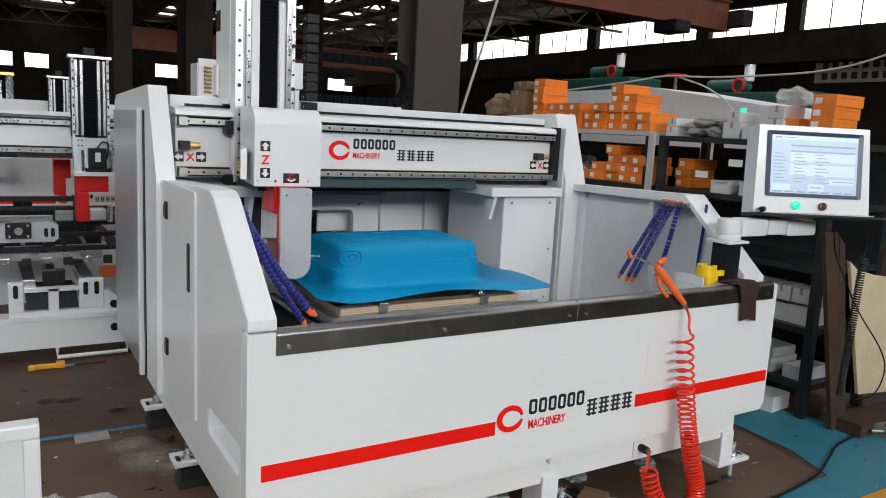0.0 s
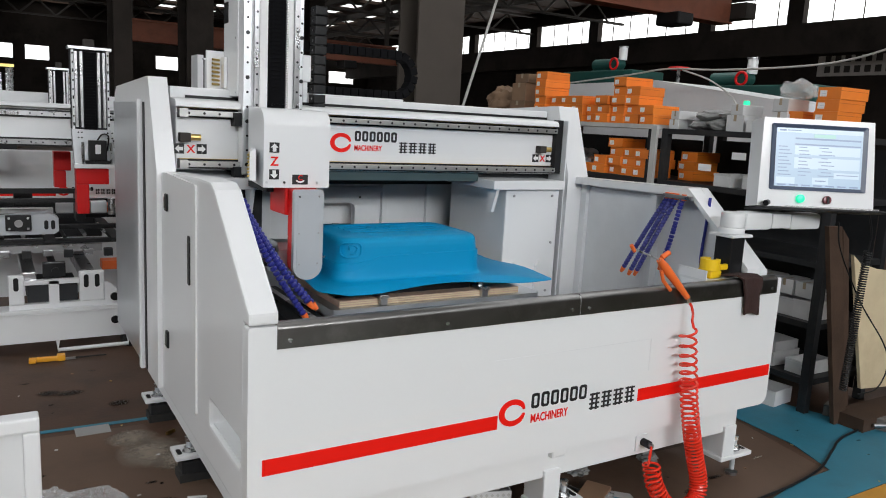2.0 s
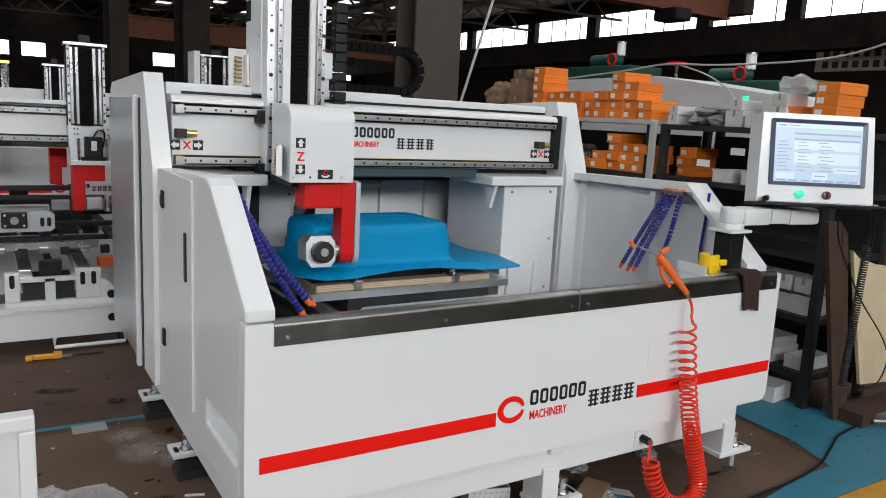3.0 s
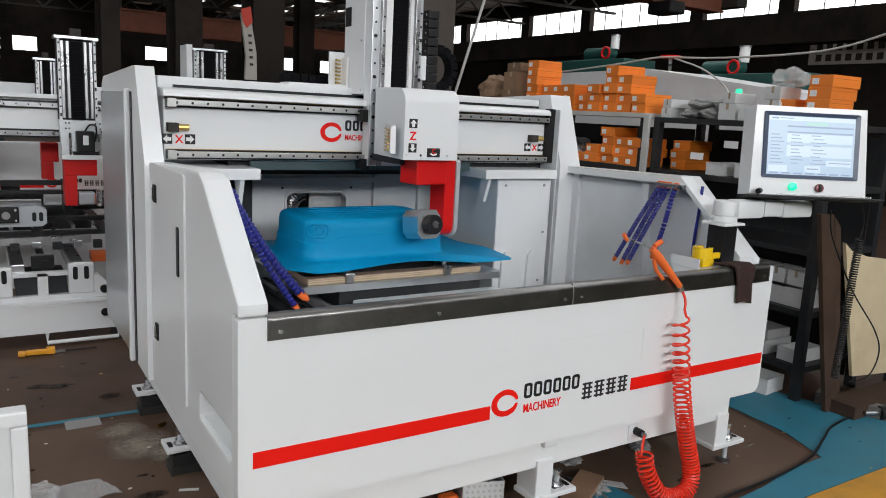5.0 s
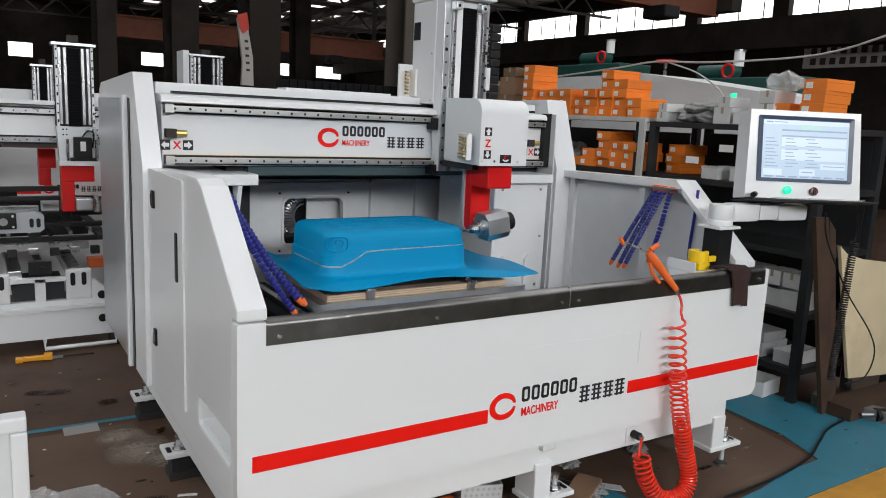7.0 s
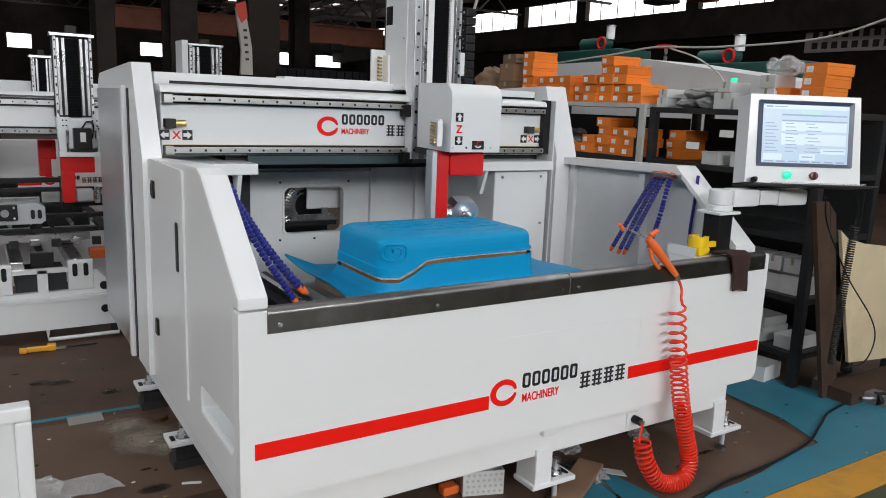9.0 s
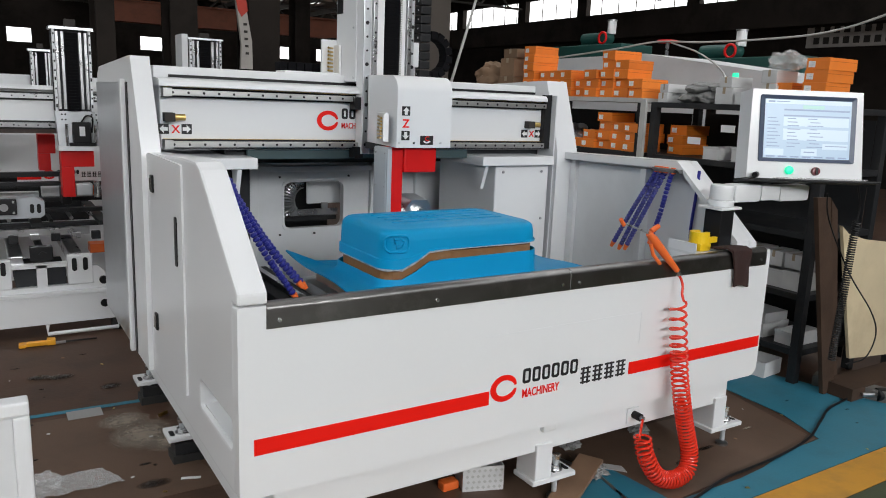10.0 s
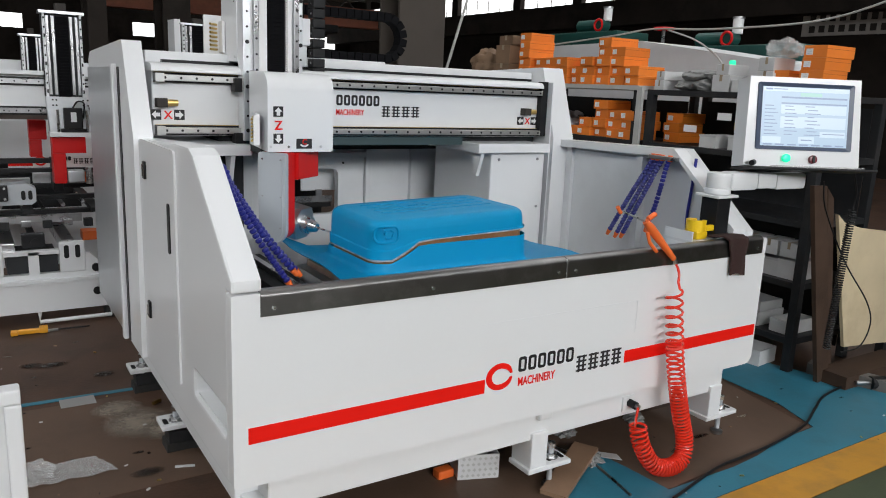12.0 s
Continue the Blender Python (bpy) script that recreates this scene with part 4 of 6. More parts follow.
def shell_parts():
    x0, x1, y0, y1 = 0.445, 0.990, 0.0, 0.345
    mo = [ring(x0 + 0.012, x1 - 0.012, y0 + 0.012, y1 - 0.012, 0.05, z) for z in (0.69, 0.80)]
    part("mould", loft(mo), BROWN, piece, "brown resin mould")
    e = 0.0008
    def lid(inset, r, z):
        return ring(x0 + inset, x1 - inset, y0 + inset, y1 - inset, r, z)
    rs = [lid(e, 0.055, cut_line), lid(e + 0.0002, 0.055, lambda p: cut_line(p) + 0.002),
          lid(0.0014, 0.055, lambda p: 0.5 * cut_line(p) + 0.393), lid(0.0016, 0.055, lambda p: 0.5 * cut_line(p) + 0.395),
          lid(0.0050, 0.054, lambda p: 0.5 * cut_line(p) + 0.398), lid(0.0052, 0.054, lambda p: 0.5 * cut_line(p) + 0.400),
          lid(0.0062, 0.054, 0.816), lid(0.0066, 0.053, 0.819)]
    for a in range(0, 91, 15):
        i, h = 0.023 * (1 - math.cos(radians(a))), 0.023 * math.sin(radians(a))
        rs.append(ring(x0 + 0.008 + i, x1 - 0.008 - i, y0 + 0.008 + i, y1 - 0.008 - i, 0.052 - 0.4 * i, 0.825 + h))
    rs.append(ring(x0 + 0.06, x1 - 0.06, y0 + 0.06, y1 - 0.06, 0.03, 0.8495))
    rs.append(ring(x0 + 0.065, x1 - 0.065, y0 + 0.065, y1 - 0.065, 0.03, 0.8515))
    rs.append(ring(x0 + 0.09, x1 - 0.09, y0 + 0.09, y1 - 0.09, 0.02, 0.8525))
    sh = part("shell", loft(rs), BLUE, piece, smooth=True)
    lip = [lid(e + 0.0012, 0.055, lambda p: cut_line(p) - 0.0055 + 0.0012 * math.sin(160 * p[0])), lid(e + 0.0006, 0.055, lambda p: cut_line(p) + 0.0008)]
    part("cut_edge", loft(lip, cap1=False), FRAYED, sh, "pale frayed cut edge")
    # moulded ribs on the lid and the badge at the corner
    for y in (0.105, 0.150, 0.195, 0.240):
        part("rib", prism(rounded(x0 + 0.08, x1 - 0.08, y, y + 0.018, 0.008), "z", 0.8505, 0.8545), BLUE, sh, bevel=0.0015)
    for k in range(4):
        part("bump", prism(rounded(0.62 + 0.03 * k, 0.64 + 0.03 * k, 0.165, 0.185, 0.006), "z", 0.8540, 0.8565), BLUE, sh, bevel=0.001)
    def skin_y(x):
        q = max(0.0, x0 + 0.055 - x)
        return y0 + 0.0045 + 0.055 - math.sqrt(max(0.055 ** 2 - q * q, 0.0))
    def on(x, z):
        return (x, skin_y(x), z)
    loop = [on(0.488 + p[0], 0.812 + p[1]) for p in rounded(-0.031, 0.033, -0.024, 0.022, 0.016, 5)]
    part("corner_badge", tube(loop + loop[:1], 0.0036), BLUE, sh, smooth=True)
    part("corner_clip", tube([on(0.478, 0.824), on(0.496, 0.826), on(0.508, 0.817), on(0.502, 0.802), on(0.484, 0.800)], 0.0036), BLUE, sh, smooth=True)
    part("corner_pin", C((0.484, 0.010, 0.816), (0.484, 0.0, 0.816), 0.006, 12), BLUE, sh)
    return sh


def skirt_part():
    x0, x1, y0, y1 = 0.445, 0.990, 0.0, 0.345

    def wave(p):
        u = min(max((0.47 - p[0]) / 0.12, 0), 1)
        return 0.699 + 0.012 * math.sin(9 * p[0] + 0.6) + 0.050 * u * (0.45 + p[1]) + 0.006 * math.sin(14 * p[1])
    rs = [ring(0.345, 1.255, -0.075, 0.50, 0.02, wave),
          ring(0.40, 1.10, -0.045, 0.42, 0.05, lambda p: 0.705),
          ring(x0 - 0.03, x1 + 0.03, y0 - 0.03, y1 + 0.03, 0.07, lambda p: 0.709),
          ring(x0 - 0.018, x1 + 0.018, y0 - 0.018, y1 + 0.018, 0.066, lambda p: 0.7105),
          ring(x0 - 0.010, x1 + 0.010, y0 - 0.010, y1 + 0.010, 0.062, lambda p: 0.7145),
          ring(x0 - 0.006, x1 + 0.006, y0 - 0.006, y1 + 0.006, 0.059, lambda p: 0.7200),
          ring(x0 - 0.004, x1 + 0.004, y0 - 0.004, y1 + 0.004, 0.058, lambda p: 0.7270),
          ring(x0 - 0.0025, x1 + 0.0025, y0 - 0.0025, y1 + 0.0025, 0.057, lambda p: 0.735),
          ring(x0, x1, y0, y1, 0.055, lambda p: cut_line(p) + 0.0015)]
    bm = loft(rs, cap1=False)
    bm.normal_update()
    bmesh.ops.solidify(bm, geom=bm.faces[:], thickness=0.0025)
    return part("skirt", bm, BLUE, piece, "blue trimmed flange", smooth=True)


table.scale = piece.scale = (1.037, 1.037, 1.037)
table_parts()
shell = shell_parts()
skirt = skirt_part()


# ---- motion ----
def motions():
    # seconds, axis of the head along the beam, height of the hood's underside
    head = [(0, 0.291, 1.038), (0.5, 0.317, 1.036), (1, 0.305, 1.011), (1.5, 0.315, 1.011), (2, 0.316, 1.011), (2.5, 0.333, 1.012), (3, 0.408, 1.015),
            (3.6, 0.53, 1.030), (4.3, 0.69, 1.055), (5, 0.820, 1.069), (5.5, 0.922, 1.069), (6, 1.030, 1.070), (6.5, 1.107, 1.070), (7, 1.136, 1.068),
            (7.6, 1.142, 1.069), (8.3, 1.10, 1.070), (9, 1.017, 1.071), (9.5, 0.918, 1.069), (10, 0.806, 1.068), (10.5, 0.696, 1.068), (11, 0.587, 1.069),
            (11.5, 0.490, 1.034), (12, 0.390, 1.014)]
    for k, o in enumerate(links):
        walk(o, [(t, link_pose(CHAIN_PITCH * (k + 0.5), x + 0.10)) for t, x, z in head])
    walk(carriage, [(t, pose(-0.47 + (x + 0.47) * 1.032, 0.757, 1.0651)) for t, x, z in head])
    # the hood and the fork slide on the column
    walk(hood, [(t, pose(0, 0, z - 1.07)) for t, x, z in head])

    def slid(t):
        for (t0, _, z0), (t1, _, z1) in zip(head, head[1:]):
            if t <= t1:
                return z0 + (z1 - z0) * (t - t0) / (t1 - t0) - 1.07
    turn = [(0, -2), (0.5, -1.5), (1, -1), (1.5, 0), (2, 3), (2.2, 10), (2.4, 27), (2.5, 38), (2.6, 50), (2.8, 69), (3.0, 86), (3.2, 92), (4, 92), (4.8, 94), (5.3, 97), (5.6, 102), (5.8, 109), (6, 119),
            (6.2, 132), (6.4, 145), (6.6, 156), (6.8, 167), (7, 177), (7.2, 185), (7.6, 202), (8.2, 226), (8.8, 244), (9.0, 253), (9.2, 261), (9.6, 267), (10, 271), (10.8, 280), (11.4, 287), (11.7, 295), (12, 307)]
    walk(fork, [(t, pose(0.026, 0, slid(t), 0, 0, a)) for t, a in turn])
    tilt = [(0, 4), (2, 4), (3, 6), (5.5, 8), (6.5, 10), (9, 8), (11, 8), (12, 10)]
    walk(spindle, [(t, pose(0, 0, -0.235, 0, a, 0)) for t, a in tilt])
    slide = [(0, 0.535), (0.5, 0.337), (1, 0.335), (1.5, 0.426), (2, 0.548), (2.5, 0.637), (3, 0.725), (3.6, 0.742), (4.3, 0.744), (5, 0.743), (5.5, 0.740), (6, 0.734),
             (6.5, 0.663), (7, 0.564), (7.6, 0.43), (8.2, 0.29), (8.8, 0.200), (9, 0.183), (9.5, 0.170), (10, 0.169), (11, 0.164), (11.5, 0.164), (12, 0.200)]
    for ob in (table, piece):
        walk(ob, [(t, pose(0.025, 1.037 * y + 0.0585, -0.0452)) for t, y in slide])
    drop = [(0, 0), (4.8, 0), (5.5, -0.002), (6.5, -0.004), (7.2, -0.005), (8.8, -0.006), (9.2, -0.009), (11.4, -0.009), (12, -0.006)]
    lift = [(0, 0), (5.5, 0), (6.5, 0.001), (7.2, 0.002), (8.8, 0.004), (9.0, 0.008), (9.5, 0.016), (10, 0.021), (11.4, 0.023)]
    # at the end the near end of the shell settles
    walk(shell, [(t, pose(0, 0, z)) for t, z in lift] + [(11.7, pose(0.010, 0, 0.008, 0, -0.75, 0)), (12, pose(0.0215, 0, -0.0075, 0, -1.6, 0))])
    walk(skirt, [(t, pose(0, 0, z)) for t, z in drop])


# ---- cable chain on the beam ----
chain = thing("cable_chain", "black plastic cable drag chain folded over the gantry beam", "cable chain")
CHAIN_R, CHAIN_PITCH, CHAIN_N = 0.085, 0.035, 34
links = [part("chain_link", B(-0.016, 0.016, -0.03, 0.03, -0.018, 0.018), BELLOWS, chain, bevel=0.004) for _ in range(1)]
for _ in range(CHAIN_N - 1):
    o = new("chain_link", links[0].data)
    o.parent = chain
    links.append(o)


def link_pose(s, axis_x):
    attach = axis_x + 0.15
    bend = 0.97 + 0.5 * (axis_x - 0.291)
    run = bend - attach
    zc = 1.310 + 0.018 + CHAIN_R  # lies on the tray
    if s < run:
        return pose(attach + s, 1.36, zc + CHAIN_R)
    if s < run + math.pi * CHAIN_R:
        a = (s - run) / CHAIN_R
        return pose(bend + CHAIN_R * math.sin(a), 1.36, zc + CHAIN_R * math.cos(a), 0, math.degrees(a), 0)
    return pose(bend - (s - run - math.pi * CHAIN_R), 1.36, zc - CHAIN_R, 0, 180, 0)


# ---- operator panel on its arm ----
def operator_panel():
    t = thing("operator_panel", "white operator panel with a lit screen on a swivel arm", "control panel", pose(1.755, 0.12, 0.745))
    def w(p):
        return (p[0] - 1.755, p[1] - 0.12, p[2] - 0.745)
    part("post", B(-0.035, 0.035, -0.035, 0.035, 0.0, 0.14), BLACK, t, bevel=0.004)
    part("flange", B(-0.055, 0.055, -0.05, 0.05, 0.14, 0.15), WHITE, t, bevel=0.003)
    bm = C((0, 0, 0.15), (0, 0, 0.172), 0.045, 24)
    cyl(bm, (0, 0, 0.172), (0, 0, 0.225), 0.04, 24)
    part("elbow", bm, WHITE, t, bevel=0.006, smooth=True)
    d = Vector((0.42, -0.04, 0)).normalized()
    m = Matrix.Translation((0, 0, 0.195)) @ d.to_track_quat("X", "Z").to_matrix().to_4x4()
    part("arm", B(0.03, 0.16, -0.036, 0.036, -0.032, 0.032, m=m), WHITE, t, bevel=0.014, smooth=True)
    part("arm", B(0.163, 0.26, -0.032, 0.032, -0.028, 0.028, m=m), WHITE, t, bevel=0.010, smooth=True)
    part("arm", B(0.263, 0.42, -0.030, 0.030, -0.034, 0.026, m=m), WHITE, t, bevel=0.014, smooth=True)
    # housing: wider at its foot, tilted back; its own space faces -y
    H = Matrix.Translation(w((2.078, 0.036, 1.150))) @ pose(0, 0, 0, -8, 0, -27.5)
    bm = prism([(-0.218, -0.158), (0.218, -0.158), (0.207, 0.158), (-0.207, 0.158)], "y", 0.0, 0.09)
    h = part("housing", bm, WHITE, t, m=H, bevel=0.02, smooth=True)
    bm = bmesh.new()
    o, i = rounded(-0.178, 0.182, -0.098, 0.138, 0.006), rounded(-0.160, 0.164, -0.085, 0.124, 0.003)
    vo = [bm.verts.new((p[0], -0.004, p[1])) for p in o]
    vi = [bm.verts.new((p[0], -0.001, p[1])) for p in i]
    vb = [bm.verts.new((p[0], 0.002, p[1])) for p in o]
    n = len(o)
    for k in range(n):
        j = (k + 1) % n
        bm.faces.new((vo[k], vo[j], vi[j], vi[k]))
        bm.faces.new((vo[k], vo[j], vb[j], vb[k]))
    part("screen_frame", bm, mat("dark_blue_bezel", (0.03, 0.05, 0.10), 0.35), h)
    sc = part("screen", B(-0.160, 0.164, -0.0018, 0.001, -0.085, 0.124), SCREEN, h, "lit pale blue screen")
    for x0, x1, z0, z1 in ((-0.158, 0.162, 0.108, 0.122), (-0.09, 0.155, 0.030, 0.062), (-0.09, 0.155, -0.020, 0.020), (-0.155, -0.085, -0.075, -0.052), (-0.02, 0.04, -0.074, -0.050), (0.06, 0.155, -0.050, -0.030)):
        part("screen_field", B(x0, x1, -0.0032, -0.002, z0, z1), SCREENW, h)
    part("screen_band", B(-0.02, 0.06, -0.0032, -0.002, 0.092, 0.105), mat("lit_lcd_green", (0.05, 0.1, 0.08), 0.3, emit=(0.45, 0.72, 0.70), estr=0.8), h)
    rows = [(-0.150, -0.125, 0.112, 0.118), (-0.12, -0.07, 0.114, 0.117), (-0.09, 0.155, 0.084, 0.090), (-0.09, 0.155, 0.064, 0.069)]
    for k in range(9):
        z = 0.055 - 0.0125 * k
        rows += [(-0.150, -0.118 + 0.008 * (k % 3), z, z + 0.0035), (-0.075, -0.045 + 0.006 * (k % 4), z, z + 0.003), (0.0 + 0.01 * (k % 2), 0.035 + 0.012 * (k % 3), z, z + 0.003)]
    rows += [(-0.15 + 0.045 * k, -0.118 + 0.045 * k, -0.082, -0.077) for k in range(7)] + [(0.07, 0.15, -0.040, -0.037), (-0.01, 0.03, -0.064, -0.060)]
    for x0, x1, z0, z1 in rows:
        part("screen_line", B(x0, x1, -0.0044, -0.0033, z0, z1), SCREENB, h)
    g = part("start_button", C((-0.062, -0.012, -0.128), (-0.062, 0.0, -0.128), 0.015, 20), LEDG, h, "glowing green push button", bevel=0.003, smooth=True)
    part("stop_button", C((0.038, -0.012, -0.129), (0.038, 0.0, -0.129), 0.015, 20), LEDR, h, "dark red rotary button", bevel=0.003, smooth=True)
    part("knob_bar", B(0.034, 0.042, -0.016, -0.011, -0.141, -0.117), BLACK, h)
    part("usb_port", C((-0.200, -0.028, -0.150), (-0.182, -0.006, -0.146), 0.010, 12), BLACK, h)
    part("key_tray", B(-0.232, 0.232, -0.09, 0.07, -0.172, -0.164), BLACK, h, "thin black keyboard tray", bevel=0.003)
    part("film", prism([(-0.14, -0.04), (0.20, -0.05), (0.18, -0.09), (-0.15, -0.085)], "z", -0.163, -0.158), BAG, h, "crumpled clear film")
    # coiled cable and thin cable below
    pts = []
    for k in range(420):
        u = k / 419
        a = k * 0.9
        c = Vector((0.667 + -0.032 * u, -0.12, 0.078 + -0.561 * u))
        pts.append(c + Vector((0.0135 * math.cos(a), 0.0135 * math.sin(a), 0)))
    part("cable_lead", tube(curve_points([(0.638, -0.120, 0.222), (0.674, -0.120, 0.144), (0.667, -0.120, 0.078)], 6), 0.004, 6), BLACK, t)
    part("coiled_cable", tube(pts, 0.0032, 5), BLACK, t, "black coiled cable")
    part("thin_cable", tube(curve_points([(0.527, -0.070, 0.187), (0.568, -0.070, 0.076), (0.758, -0.070, -0.144), (0.977, -0.070, -0.337), (1.042, -0.070, -0.447), (0.986, -0.070, -0.541), (0.837, -0.070, -0.548)]), 0.003, 6), BLACK, t)


operator_panel()


# ---- hoses and small gear on the machine ----
def bead_hose(points, name="coolant_hose", r=0.0100):
    t = thing(name, "dark blue segmented coolant hose with orange nozzle", "hose", group="coolant hoses")
    P = curve_points(points, 40)
    # equal steps along the line
    out, acc = [P[0]], 0.0
    for a, b in zip(P, P[1:]):
        acc += (b - a).length
        if acc >= 0.0122:
            out.append(b)
            acc = 0.0
    for a, b in zip(out[:-2], out[1:-1]):
        bm = bmesh.new()
        d = (b - a).normalized()
        cyl(bm, a, a + 0.006 * d, r * 0.78, 10, r * 1.06)
        cyl(bm, a + 0.006 * d, a + 0.0122 * d, r * 1.06, 10, r * 0.80)
        part("segment", bm, HOSEBLUE, t)
    a, b = out[-2], out[-1]
    d = (b - a).normalized()
    part("nozzle", C(a, a + 0.022 * d, r * 1.0, 10, r * 0.65), ORANGE, t, "orange nozzle tip")


for p in ([(0.125, 0.50, 0.985), (0.15, 0.48, 0.93), (0.235, 0.45, 0.79), (0.325, 0.42, 0.672)],
          [(0.125, 0.48, 0.985), (0.145, 0.47, 0.93), (0.225, 0.44, 0.79), (0.315, 0.41, 0.672)],
          [(0.125, 0.45, 0.975), (0.14, 0.44, 0.91), (0.20, 0.42, 0.79), (0.288, 0.39, 0.648)]):
    bead_hose(p)
for y0, y1, z1 in ((0.455, 0.628, 0.655), (0.432, 0.585, 0.650), (0.408, 0.550, 0.66), (0.372, 0.425, 0.708)):
    bead_hose([(1.795, y0, 0.992), (1.785, y0 + 0.01, 0.965), (1.765, (y0 + y1) / 2, 0.82), (1.75, y1, z1)])
mf = thing("hose_manifold", "orange and steel hose manifold under the side panel edge", "manifold")
part("block", B(1.775, 1.795, 0.33, 0.47, 0.985, 1.000), STEEL, mf, bevel=0.003)
for y in (0.455, 0.432, 0.408, 0.372):
    part("valve", C((1.788, y, 0.980), (1.788, y, 1.004), 0.010, 12), ORANGE, mf)
bt = put("blue_tube", tube(curve_points([(1.835, 0.29, 1.0), (1.833, 0.293, 0.9), (1.832, 0.30, 0.76), (1.832, 0.28, 0.66)]), 0.006), HOSEBLUE)
tagged(bt, "dark blue air tube along the side panel", "tube")


def air_gun():
    t = thing("air_gun", "orange air blow gun hung over the metal rim", "air gun")
    a, b = Vector((1.275, 0.0, 0.845)), Vector((1.395, -0.022, 0.722))
    d = (b - a).normalized()
    P = [a, a + 0.03 * d, a + 0.075 * d, a + 0.13 * d, b]
    part("body", tube(P, [0.010, 0.0150, 0.0135, 0.011, 0.009], 12), ORANGE, t, smooth=True)
    part("hook", C(a + 0.012 * d + Vector((0.0, 0, 0.016)), a + 0.012 * d + Vector((0.03, 0, 0.03)), 0.008, 10), ORANGE, t)
    part("trigger", tube([a + 0.03 * d + Vector((-0.012, 0, -0.012)), a + 0.06 * d + Vector((-0.022, 0, -0.024)), a + 0.10 * d + Vector((-0.020, 0, -0.026))], 0.006, 8), ORANGE, t)
    part("nozzle_tube", C(a, (1.158, 0.0, 0.886), 0.0032, 8), CHROME, t)
    part("nozzle_guard", C((1.150, 0.0, 0.896), (1.166, 0.0, 0.876), 0.006, 10), ORANGE, t)
    part("fitting", C(b, b + 0.018 * d, 0.0065, 10), CHROME, t)


air_gun()


def coil_hose():
    t = thing("coiled_air_hose", "red coiled polyurethane air hose hanging to the floor", "air hose")
    axis = curve_points([(1.386, -0.045, 0.625), (1.398, -0.050, 0.52), (1.424, -0.055, 0.36), (1.458, -0.064, 0.21), (1.482, -0.075, 0.11), (1.462, -0.088, 0.052), (1.400, -0.090, 0.036), (1.332, -0.080, 0.060), (1.287, -0.062, 0.135), (1.277, -0.05, 0.200)], 30)
    lead = curve_points([(1.398, -0.022, 0.715), (1.408, -0.03, 0.695), (1.412, -0.036, 0.672), (1.405, -0.042, 0.650)], 8)
    pts = list(lead)
    L = [0.0]
    for a, b in zip(axis, axis[1:]):
        L.append(L[-1] + (b - a).length)
    total = L[-1]
    turn, s = 0.0, 0.0
    while s < total:
        k = max(i for i, v in enumerate(L) if v <= s)
        k = min(k, len(axis) - 2)
        f = (s - L[k]) / max(L[k + 1] - L[k], 1e-6)
        c = axis[k].lerp(axis[k + 1], f)
        d = (axis[k + 1] - axis[k]).normalized()
        u = d.cross(Vector((0, 1, 0))).normalized()
        v = d.cross(u).normalized()
        pitch = 0.036 - 0.024 * min(s / (0.42 * total), 1) if s < 0.8 * total else 0.012 + 0.006 * (s / total - 0.8) / 0.2
        pts.append(c + 0.026 * (math.cos(turn) * u + math.sin(turn) * v))
        turn += 2 * math.pi / 14
        s += pitch / 14
    pts += curve_points([pts[-1], (1.285, -0.035, 0.215), (1.305, -0.02, 0.232), (1.312, -0.006, 0.235)], 5)[1:]
    part("coil", tube(pts, 0.0042, 6), REDPU, t, smooth=True)
    part("hose_fitting", C((1.312, -0.018, 0.235), (1.312, -0.004, 0.235), 0.008, 12), STEEL, t)
    part("upper_fitting", C((1.396, -0.022, 0.722), (1.402, -0.025, 0.706), 0.007, 10), STEEL, t)


coil_hose()


